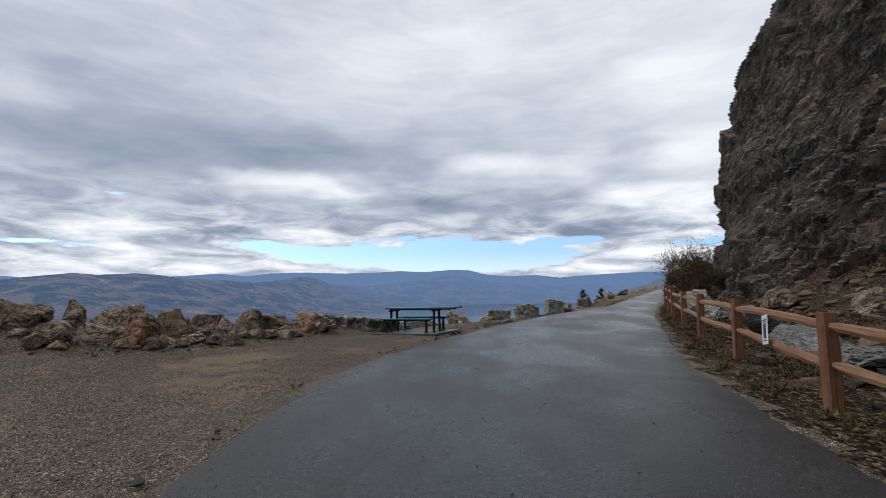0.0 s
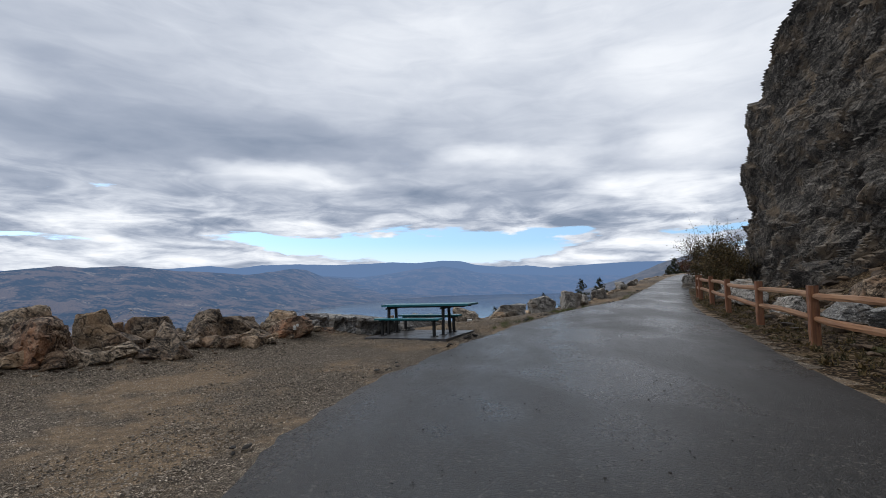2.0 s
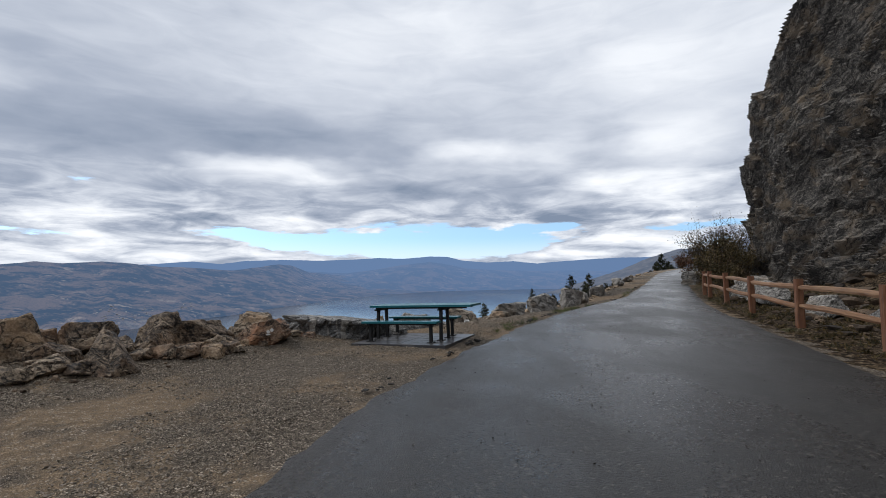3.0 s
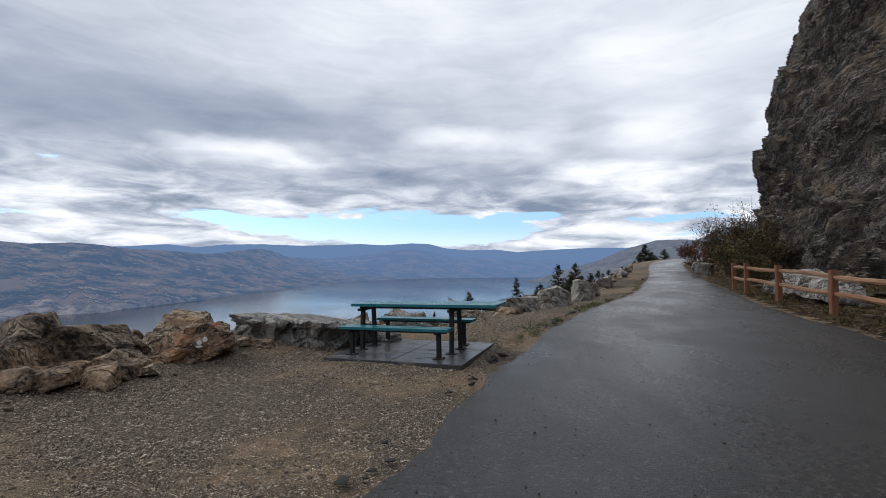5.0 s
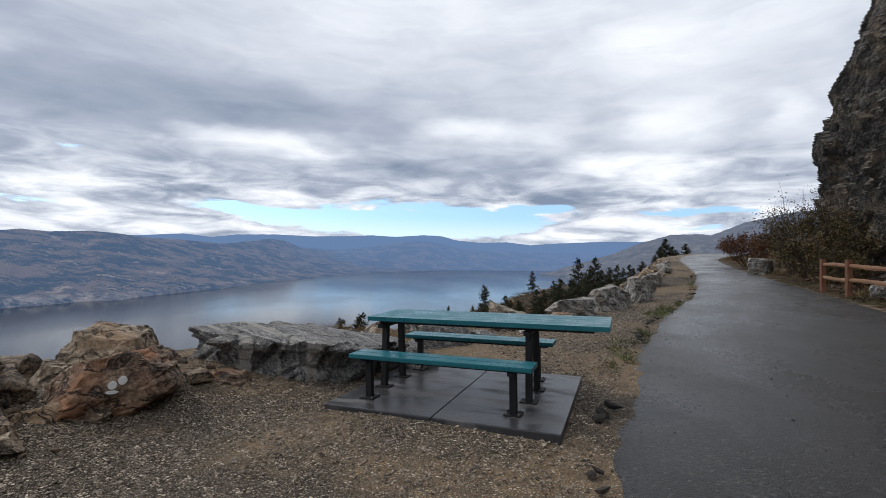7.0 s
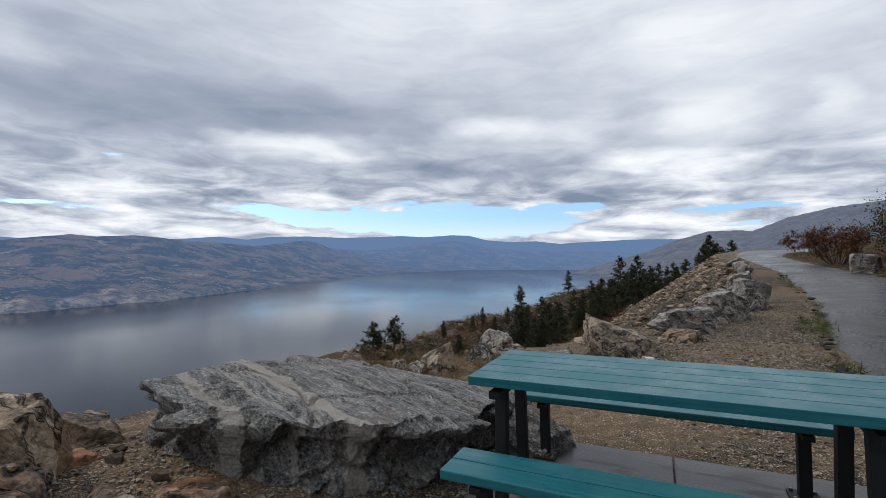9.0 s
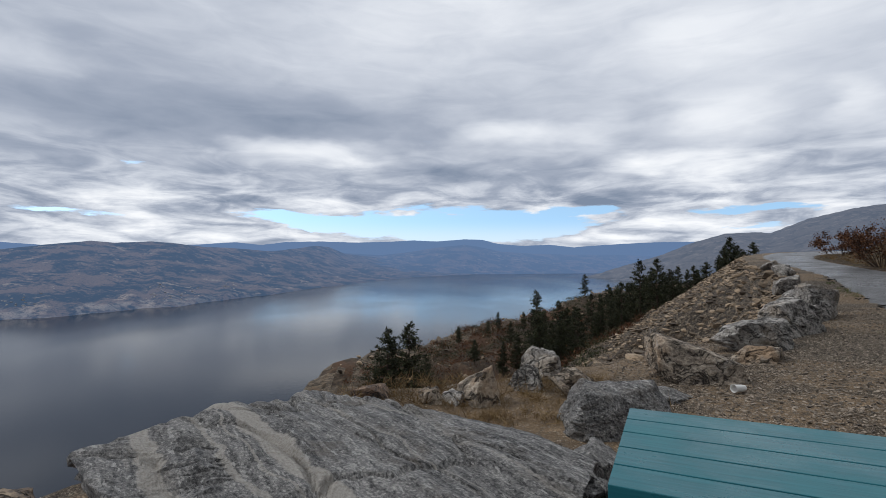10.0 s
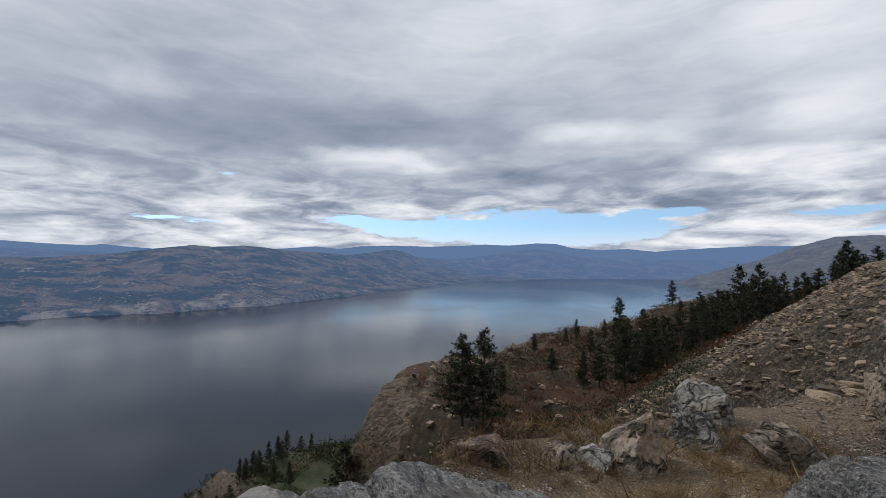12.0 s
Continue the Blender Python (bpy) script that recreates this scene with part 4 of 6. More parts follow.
def cedar_rail():
    N = material("pale_split_cedar_rail")
    r = rnd(N)
    at = N.vec("ADD", N.obj, N.vec("SCALE", (3.1, 7.7, 5.3), r))
    grain = N.noise(N.vec("MULTIPLY", at, (1.6, 40.0, 40.0)), 1.0, 6, 0.65, 0.3)
    blot = N.noise(N.vec("MULTIPLY", at, (0.6, 3.0, 3.0)), 1.5, 4, 0.6)
    col = N.ramp(grain, [(0.25, (0.08, 0.035, 0.016)), (0.5, (0.22, 0.112, 0.055)), (0.75, (0.36, 0.215, 0.118))])
    col = N.mix(N.span(blot, 0.45, 0.68, 0.0, 0.5), col, (0.36, 0.235, 0.14))
    col = N.mix(N.span(r, 0.2, 1.0, 0.0, 0.45), col, (0.24, 0.105, 0.045))
    return finish(N, col, N.span(grain, 0.3, 0.7, 0.55, 0.85), grain, 0.012, 0.9)


CEDAR, RAIL = cedar(), cedar_rail()

# ---- picnic table on its pad ----
PAD_AT, PAD_TURN = Vector((-0.46, 13.675, 0.0)), -25.3
pad_z = 0.27


def build_pad():
    thing = new("concrete_pad")
    tagged(thing, "wet grey concrete slab under the picnic table", "concrete slab")
    for x0, x1 in ((-1.10, -0.004), (0.004, 1.10)):
        part("panel", box((x0 + x1) / 2, 0, -0.06, x1 - x0, 1.86, 0.16, 0.01), CONCRETE, thing)
    thing.matrix_basis = pose(PAD_AT.x, PAD_AT.y, pad_z, 0.6, -1.4, PAD_TURN)
    return thing


build_pad()


def build_table():
    """Long top on two pairs of legs, a bench each side on two legs, all of square tube with base plates."""
    thing = new("picnic_table")
    tagged(thing, "teal plank picnic table with black steel legs, wet from rain", "picnic table")
    length, wide, top = 2.42, 0.142, 0.765
    x0 = -1.02
    for k in range(5):
        y = (k - 2) * (wide + 0.007)
        part("tabletop_plank", box(x0 + length / 2, y, top - 0.022, length, wide, 0.045, 0.003), TEAL, thing)
    for y in (-0.20, 0.20):
        part("top_rail", box(x0 + 1.18, y, top - 0.065, 2.2, 0.05, 0.04, 0.003), BLACK, thing)
    for x in (-0.90, 0.66):
        part("cross_bar", box(x, 0, top - 0.105, 0.06, 0.62, 0.04, 0.003), BLACK, thing)
        for s in (-1, 1):
            bm = box(x, 0.17 * s, (top - 0.12) / 2 + 0.006, 0.062, 0.062, top - 0.12, 0.006)
            for v in bm.verts:
                v.co.y += s * 0.05 * (1 - v.co.z / top)
            leg = part("table_leg", bm, BLACK, thing)
            part("base_plate", box(x, 0.22 * s, 0.006, 0.16, 0.13, 0.012, 0.002), BLACK, leg)
    for s in (-1, 1):
        bench = 0.61 * s
        for k in (-0.5, 0.5):
            part("bench_plank", box(-0.11, bench + k * 0.138, 0.445 - 0.022, 1.80, 0.131, 0.042, 0.006), TEAL, thing)
        part("bench_rail", box(-0.11, bench, 0.385, 1.66, 0.06, 0.035, 0.003), BLACK, thing)
        for x in (-0.85, 0.60):
            leg = part("bench_leg", box(x, bench, 0.19, 0.062, 0.062, 0.37, 0.006), BLACK, thing)
            part("bench_base_plate", box(x, bench, 0.006, 0.15, 0.15, 0.012, 0.002), BLACK, leg)
            part("bench_cross_bar", box(x, bench, 0.372, 0.055, 0.24, 0.03, 0.003), BLACK, thing)
            for bx, by in ((-0.055, -0.055), (0.055, -0.055), (-0.055, 0.055), (0.055, 0.055)):
                bm = bmesh.new()
                bmesh.ops.create_cone(bm, cap_ends=True, segments=6, radius1=0.011, radius2=0.010, depth=0.014, matrix=Matrix.Translation((x + bx, bench + by, 0.019)))
                part("bolt", bm, ZINC, leg)
    thing.matrix_basis = pose(-0.41, 13.66, pad_z + 0.021, 0.6, -1.4, PAD_TURN)
    return thing


build_table()

# ---- split-rail fence ----
POSTS = [(3.3, -5.1), (3.5, -2.2), (3.75, 0.75), (4.42, 3.68), (5.34, 6.62), (6.4, 9.57), (7.5, 12.4), (8.65, 15.3), (9.95, 18.2), (11.1, 20.85), (12.0, 22.6)]


def build_fence():
    thing = new("fence")
    tagged(thing, "split-rail cedar fence, orange-brown posts with two rough rails", "fence")
    rng = random.Random(4)
    tops = []
    for k, (x, y) in enumerate(POSTS):
        z = land_z(x, y)
        tops.append(z)
        turn = math.atan2(POSTS[min(k + 1, len(POSTS) - 1)][0] - POSTS[max(k - 1, 0)][0], POSTS[min(k + 1, len(POSTS) - 1)][1] - POSTS[max(k - 1, 0)][1])
        hgt = 1.02 + rng.uniform(-0.03, 0.03)
        bm = bmesh.new()
        rings = 9
        for r in range(rings + 1):
            t = -0.25 + (hgt + 0.25) * r / rings
            w = 0.072 * (1 + 0.04 * rng.uniform(-1, 1))
            for cx, cy in ((-1, -0.75), (-0.75, -1), (0.75, -1), (1, -0.75), (1, 0.75), (0.75, 1), (-0.75, 1), (-1, 0.75)):
                bm.verts.new((cx * w + rng.uniform(-0.004, 0.004), cy * w + rng.uniform(-0.004, 0.004), t - (0.012 * rng.random() if r == rings else 0)))
        bm.verts.ensure_lookup_table()
        for r in range(rings):
            for c in range(8):
                d = (c + 1) % 8
                bm.faces.new([bm.verts[r * 8 + c], bm.verts[r * 8 + d], bm.verts[r * 8 + 8 + d], bm.verts[r * 8 + 8 + c]])
        bm.faces.new([bm.verts[rings * 8 + c] for c in range(8)])
        post = part("post", bm, CEDAR, thing)
        post.matrix_basis = pose(x, y, z, rng.uniform(-1.2, 1.2), rng.uniform(-1.2, 1.2), -math.degrees(turn))
    for k in range(len(POSTS) - 1):
        (xa, ya), (xb, yb) = POSTS[k], POSTS[k + 1]
        for hgt in (0.86, 0.47):
            za, zb = tops[k] + hgt + rng.uniform(-0.02, 0.02), tops[k + 1] + hgt + rng.uniform(-0.02, 0.02)
            span = Vector((xb - xa, yb - ya, zb - za))
            n = 12
            bm = bmesh.new()
            ph = rng.uniform(0, 6)
            for r in range(n + 1):
                t = r / n
                end = min(1.0, 0.55 + 5 * min(t, 1 - t))
                for cx, cz in ((-0.038, -0.045), (0.026, -0.05), (0.044, -0.008), (0.034, 0.042), (-0.012, 0.054), (-0.042, 0.024)):
                    bm.verts.new((t * span.length, cx * end * (1 + 0.10 * math.sin(ph + 7 * t)) + rng.uniform(-0.005, 0.005), cz * end + 0.018 * math.sin(ph + 4 * t) + rng.uniform(-0.006, 0.006)))
            bm.verts.ensure_lookup_table()
            for r in range(n):
                for c in range(6):
                    d = (c + 1) % 6
                    bm.faces.new([bm.verts[r * 6 + c], bm.verts[r * 6 + 6 + c], bm.verts[r * 6 + 6 + d], bm.verts[r * 6 + d]])
            bm.faces.new([bm.verts[c] for c in range(6)])
            bm.faces.new([bm.verts[n * 6 + c] for c in reversed(range(6))])
            rail = part("rail", bm, RAIL, thing)
            rail.matrix_basis = Matrix.Translation((xa, ya, za)) @ span.to_track_quat("X", "Z").to_matrix().to_4x4()
    return tops


POST_Z = build_fence()


def build_notice():
    """A laminated sheet tied to the rails."""
    thing = new("notice")
    tagged(thing, "white laminated notice with dark printing hung on the fence rails", "notice")
    white = plain("laminated_white_paper", (0.62, 0.62, 0.62), 0.35, amount=0.1)
    ink = plain("dark_blue_ink", (0.02, 0.03, 0.07), 0.5, amount=0.2)
    tie = plain("black_plastic_tie", (0.02, 0.02, 0.02), 0.5)
    part("sheet", box(0, 0, 0, 0.22, 0.003, 0.40, 0.0008), white, thing)
    part("printed_block", box(0.0, -0.004, -0.02, 0.09, 0.002, 0.20, 0), ink, thing)
    part("printed_line", box(0.0, -0.004, 0.13, 0.15, 0.002, 0.018, 0), ink, thing)
    part("printed_line", box(0.0, -0.004, 0.10, 0.13, 0.002, 0.012, 0), ink, thing)
    part("printed_line", box(0.0, -0.004, -0.15, 0.14, 0.002, 0.012, 0), ink, thing)
    for x in (-0.09, 0.09):
        part("tie", box(x, 0.02, 0.17, 0.006, 0.05, 0.012, 0), tie, thing)
    (xa, ya), (xb, yb) = POSTS[3], POSTS[4]
    f = 0.50
    x, y, z = xa + (xb - xa) * f, ya + (yb - ya) * f, POST_Z[3] + (POST_Z[4] - POST_Z[3]) * f
    yaw = math.degrees(math.atan2(yb - ya, xb - xa))
    thing.matrix_basis = pose(x - 0.075, y + 0.03, z + 0.66, -4, -9, yaw + 180)


build_notice()

# ---- boulders ----
# x, y, length, depth, height, turn, lean, height of the crown (None: as it lies), taper, material, look
BOULDERS = [
    # piled along the outer edge of the pull-out
    (-19.5, 8.6, 2.6, 1.8, 1.3, 20, 5, None, 0.2, ROCK_BROWN, "large dark brown boulder at the edge of the pull-out"),
    (-16.4, 8.8, 2.2, 1.6, 1.1, -15, -8, None, 0.2, ROCK_BROWN, "dark brown blocky boulder among others on the edge"),
    (-14.2, 8.7, 1.9, 1.4, 1.1, 35, 10, None, 0.2, ROCK_BROWN, "dark brown cracked boulder at the edge of the pull-out"),
    (-12.4, 8.8, 1.6, 1.2, 0.8, 10, -5, 1.40, 0.25, ROCK_BROWN, "dark brown angular boulder on the gravel edge"),
    (-11.0, 8.9, 1.3, 1.1, 0.8, -25, 12, 1.42, 0.3, ROCK_BROWN, "brown blocky boulder leaning on its neighbours"),
    (-9.9, 9.2, 1.1, 0.9, 0.7, 15, -6, 1.40, 0.25, ROCK_BROWN, "dark brown split boulder high on the pile"),
    (-9.1, 9.35, 0.8, 0.7, 0.6, 30, 10, 1.30, 0.3, ROCK_BROWN, "brown rounded block on the pile"),
    (-9.6, 8.55, 1.0, 0.8, 0.5, -12, 6, 0.86, 0.2, ROCK_BROWN, "low dark boulder at the foot of the pile"),
    (-8.45, 9.8, 0.5, 0.34, 0.55, 12, 16, 1.38, 0.1, ROCK_TAN, "upright square stone on top of the pile"),
    (-8.25, 9.05, 1.0, 0.75, 0.5, -10, -6, 0.92, 0.25, ROCK_BROWN, "long brown boulder low in the pile"),
    (-7.55, 9.3, 0.8, 0.65, 0.6, 25, 4, 0.86, 0.25, ROCK_BUFF, "grey-brown boulder under a leaning slab"),
    (-7.45, 9.85, 1.3, 0.7, 0.42, 16, -17, 1.26, 0.1, ROCK_TAN, "long pale slab leaning up across a boulder"),
    (-6.85, 9.75, 1.05, 0.9, 0.85, -8, -4, 1.08, 0.2, ROCK_RUST, "broad orange-tan boulder with rusty stains"),
    (-6.6, 10.8, 0.86, 0.55, 0.85, 25, 6, 1.14, 0.5, ROCK_TAN, "pointed tan boulder standing on edge"),
    (-6.75, 11.4, 0.5, 0.45, 0.5, 40, 0, 0.84, 0.35, ROCK_BROWN, "small brown boulder between larger ones"),
    (-6.2, 11.55, 1.0, 0.7, 0.65, -12, -10, 0.95, 0.2, ROCK_BROWN, "brown square-topped block on the pull-out edge"),
    (-5.12, 10.65, 0.78, 0.7, 0.75, 12, -6, 0.92, 0.55, ROCK_BROWN, "dark triangular boulder beside the gravel"),
    (-6.3, 9.9, 0.85, 0.6, 0.42, -20, 5, 0.62, 0.3, ROCK_TAN, "low tan boulder in front of taller rocks"),
    (-5.7, 10.35, 0.75, 0.55, 0.4, 34, -6, 0.58, 0.3, ROCK_TAN, "low tan block beside a triangular boulder"),
    (-6.0, 10.6, 0.7, 0.6, 0.5, 10, 6, 0.72, 0.3, ROCK_BROWN, "brown block half hidden behind low stones"),
    (-5.55, 11.3, 0.75, 0.6, 0.5, -30, 8, 0.70, 0.3, ROCK_BROWN, "dark cracked boulder at the foot of the row"),
    (-5.25, 12.25, 0.9, 0.8, 0.8, -18, 6, 1.06, 0.35, ROCK_BROWN, "tall dark brown boulder with a flat crown"),
    (-4.74, 12.65, 1.2, 0.8, 0.6, 24, 8, 0.88, 0.25, ROCK_BROWN, "long dark brown split boulder with dark specks"),
    (-4.38, 12.85, 0.6, 0.5, 0.4, -20, 12, 0.66, 0.3, ROCK_BROWN, "low brown block against a longer one"),
    (-4.25, 12.32, 0.78, 0.6, 0.42, -10, 10, 0.62, 0.4, ROCK_TAN, "light tan wedge-shaped boulder on the gravel"),
    (-4.66, 11.85, 0.75, 0.5, 0.3, 20, 0, 0.50, 0.2, ROCK_BROWN, "low brown boulder at the foot of the row"),
    (-5.1, 11.75, 0.75, 0.6, 0.5, -30, -6, 0.72, 0.25, ROCK_BROWN, "dark boulder at the foot of the row"),
    (-4.36, 13.3, 0.44, 0.42, 0.38, 33, 0, 0.66, 0.3, ROCK_TAN, "small tan stone between two boulders"),
    (-4.85, 13.45, 0.55, 0.45, 0.4, 15, 8, 0.66, 0.3, ROCK_BROWN, "brown stone behind the row"),
    (-4.12, 13.65, 0.98, 0.7, 0.66, 10, -12, 0.95, 0.38, ROCK_TAN, "pointed brown boulder rising behind a slanting one"),
    (-3.70, 12.92, 1.32, 0.62, 0.56, 22, -27, 0.84, 0.15, ROCK_RUST, "reddish brown slanting boulder with pale spots"),
    (-3.90, 12.62, 0.62, 0.42, 0.36, 40, -18, 0.46, 0.2, ROCK_TAN, "tan slab leaning at the foot of a slanting boulder"),
    (-3.32, 13.7, 0.38, 0.34, 0.3, 20, 10, 0.50, 0.35, ROCK_RUST, "small rusty stone beside the great slab"),
    (-3.42, 13.3, 0.36, 0.3, 0.24, -15, 0, 0.42, 0.3, ROCK_BROWN, "low reddish brown stone beside a slanting boulder"),
    (-2.95, 13.72, 0.66, 0.4, 0.26, 14, 5, 0.48, 0.2, ROCK_RUST, "low reddish stone in front of the slab"),
    (-3.1, 13.5, 0.26, 0.22, 0.14, 50, 0, None, 0.2, ROCK_TAN, "small tan stone in front of the slab"),
    (-3.92, 12.22, 0.36, 0.3, 0.22, -25, 6, None, 0.25, ROCK_BROWN, "small brown stone at the gravel's edge"),
    (-3.98, 14.48, 0.78, 0.6, 0.42, 20, 8, 0.62, 0.3, ROCK_BROWN, "brown cracked boulder beside the great slab"),
    (-3.82, 14.0, 0.55, 0.45, 0.34, -24, -8, 0.52, 0.3, ROCK_RUST, "rusty wedge of rock against the great slab"),
    # past the table
    (-0.45, 16.5, 1.15, 0.8, 0.5, -12, 5, 0.62, 0.2, ROCK_GREY, "squat grey banded block beside the table"),
    (0.12, 17.3, 0.95, 0.6, 0.25, -14, -4, 0.37, 0.15, ROCK_GREY, "low grey angular block behind the table"),
    (1.08, 18.25, 1.3, 0.85, 0.66, -22, 10, 0.82, 0.2, ROCK_BUFF, "tan and grey folded boulder on the gravel edge"),
    (2.45, 19.1, 1.05, 0.6, 0.42, 30, 0, 0.52, 0.25, ROCK_BUFF, "pale tan block in front of a slab"),
    (2.95, 20.1, 1.4, 0.9, 0.6, 16, -4, 0.76, 0.12, ROCK_PALE, "pale grey flat-topped slab on the verge"),
    (4.45, 21.5, 1.55, 1.0, 0.7, 24, -6, 1.02, 0.2, ROCK_PALE, "pale grey streaked boulder on the verge"),
    (6.25, 23.1, 1.1, 0.8, 0.6, 40, 5, 1.22, 0.25, ROCK_PALE, "pale boulder in the row beside the path"),
    (7.4, 25.1, 1.3, 0.8, 0.62, 48, 0, None, 0.2, ROCK_PALE, "pale grey boulder on the path's outer verge"),
    (9.6, 28.6, 1.4, 0.9, 0.7, 52, 4, None, 0.2, ROCK_PALE, "pale boulder further along the verge"),
    (13.0, 33.6, 1.3, 0.9, 0.6, 58, 0, None, 0.2, ROCK_PALE, "pale boulder on the far verge"),
    (16.5, 39.8, 1.2, 0.9, 0.6, 58, 0, None, 0.2, ROCK_PALE, "pale boulder on the far verge of the bend"),
    (-1.66, 17.45, 0.52, 0.42, 0.55, 18, 8, 0.52, 0.35, ROCK_BUFF, "upright tan and grey stone at the drop"),
    (-1.10, 18.05, 0.52, 0.4, 0.5, -22, -8, 0.44, 0.3, ROCK_PALE, "upright pale stone at the drop"),
    (-0.58, 17.6, 0.62, 0.26, 0.34, 8, 34, 0.50, 0.1, ROCK_BUFF, "leaning pale slab of stone at the drop"),
    (-0.75, 18.7, 0.65, 0.5, 0.5, 50, 8, 0.52, 0.3, ROCK_PALE, "pale stone behind others at the drop"),
    (-2.80, 16.9, 0.52, 0.46, 0.36, 8, 0, 0.46, 0.25, ROCK_RUST, "orange-tan rounded stone behind the slab"),
    (-2.22, 17.2, 0.27, 0.26, 0.3, 20, 0, 0.36, 0.3, ROCK_BUFF, "small pale upright stone behind the slab"),
    (-1.98, 17.35, 0.34, 0.3, 0.25, 70, 0, 0.30, 0.3, ROCK_PALE, "small grey stone behind the slab"),
    (-1.05, 15.4, 0.42, 0.4, 0.3, 15, 0, None, 0.25, ROCK_GREY, "small grey stone between slab and block"),
    (-0.95, 14.75, 0.55, 0.4, 0.3, -35, 8, None, 0.2, ROCK_GREY, "dark grey stone in the shade beside the slab"),
    # foot of the cliff behind the fence
    (6.6, 5.6, 1.6, 0.9, 0.35, 60, 6, None, 0.2, ROCK_GREY, "flat grey-green slab lying behind the fence"),
    (7.2, 7.4, 1.8, 1.0, 0.40, 70, -8, None, 0.2, ROCK_GREY, "flat grey slab lying behind the fence"),
    (8.0, 9.6, 1.5, 1.0, 0.45, 50, 10, None, 0.2, ROCK_GREY, "grey slab lying at the foot of the cliff"),
    (8.9, 11.6, 1.3, 0.9, 0.5, 75, -6, None, 0.2, ROCK_GREY, "grey block behind the fence"),
    (9.4, 14.0, 1.2, 0.9, 0.55, 60, 5, None, 0.2, ROCK_PALE, "pale block behind the fence"),
    (10.6, 17.2, 1.5, 1.1, 0.8, 70, 8, None, 0.2, ROCK_PALE, "large pale boulder behind the fence"),
    (11.4, 18.9, 1.6, 1.1, 0.85, 60, -8, None, 0.2, ROCK_PALE, "large pale cracked boulder behind the fence"),
    (11.9, 20.4, 0.9, 0.8, 0.5, 60, 0, None, 0.2, ROCK_PALE, "pale boulder near the fence's end"),
    (10.6, 12.6, 1.6, 1.0, 0.6, 65, 10, None, 0.2, ROCK_BROWN, "dark fallen block under the cliff"),
    (9.8, 8.8, 1.4, 1.0, 0.5, 65, -10, None, 0.2, ROCK_BROWN, "dark fallen block under the cliff"),
    (16.6, 31.0, 1.6, 1.1, 0.9, 50, 0, None, 0.2, ROCK_PALE, "pale boulder under the shrubs"),
]


def block_shape(seed, level=5, taper=0.2):
    """Unit boulder: a block split along a few flat planes, with bedded and chipped faces. Half-sizes are 1."""
    rng = np.random.RandomState(seed)
    d, f = ico(level)
    sides = np.concatenate([np.eye(3), -np.eye(3)]) + rng.normal(size=(6, 3)) * 0.24
    n = np.concatenate([sides, rng.normal(size=(6, 3)) + np.array((0, 0, 0.35))])
    n /= np.linalg.norm(n, axis=1)[:, None]
    h = np.concatenate([rng.uniform(0.62, 0.86, 6), rng.uniform(0.72, 1.0, 6)])
    v = d * np.minimum((h[None] / np.maximum(d @ n.T, 1e-3)).min(1), 1.32)[:, None]
    stretch = np.ones(3)
    stretch[seed % 3] = 1.4
    v = chipped(v, seed + 61, 9, 0.05, 0.02, 0.05, stretch)
    v = chipped(v, seed + 71, 60, 0.09, 0.008, 0.030, stretch)
    bed = rng.normal(size=3) * 0.5 + np.array((0.5, 0, 1.0))
    bed /= np.linalg.norm(bed)
    q = v @ bed + 0.12 * fbm(v[:, 0] * 1.6 + seed, v[:, 1] * 1.6, v[:, 2] * 1.6, seed + 5, 3)
    step = vnoise(np.floor(q * 8) * 1.37 + seed, v[:, 0] * 1.1, v[:, 1] * 1.1, seed + 9) - 0.5
    v = v * (1 + 0.035 * step)[:, None]
    v = v + d * (0.03 * fbm(v[:, 0] * 6 + seed, v[:, 1] * 6, v[:, 2] * 6, seed + 31, 4))[:, None]
    rise = (v[:, 2] - v[:, 2].min()) / np.ptp(v[:, 2])
    aim = rng.uniform(-0.4, 0.4, 2)
    v[:, :2] = v[:, :2] + (aim - v[:, :2]) * (taper * rise ** 1.4)[:, None]
    for k in range(3):
        lo, hi = v[:, k].min(), v[:, k].max()
        v[:, k] = (v[:, k] - (lo + hi) / 2) / ((hi - lo) / 2)
    return v, f


def boulder(seed, x, y, lx, ly, lz, turn, lean, crown, taper, mat, label, level=4):
    """One boulder, sunk a little into the ground, or with its crown at a given height."""
    v, f = block_shape(seed, level, taper)
    base = land_z(x, y)
    m = pose(0, 0, 0, lean * 0.5, lean, turn)
    spin = np.array(m.to_3x3()).T
    z = base + lz * 0.39
    shape = v * np.array((lx, ly, lz * 1.12)) / 2
    if crown is not None:
        for _ in range(12):
            stand = (shape @ spin)[:, 2]
            if crown - stand.max() <= base - stand.min() - 0.05:
                break
            shape[:, 2] *= 1.12
        z = crown - stand.max()
    ob = tagged(new("boulder", mesh_of("boulder", shape, f, mat, True, 26)), label, "boulder", "boulders along the pull-out")
    ob.matrix_basis = Matrix.Translation((x, y, z)) @ m
    return ob


for k, row in enumerate(BOULDERS):
    boulder(200 + k, *row, level=5 if (row[0] > -9 and row[1] < 22) else 4)


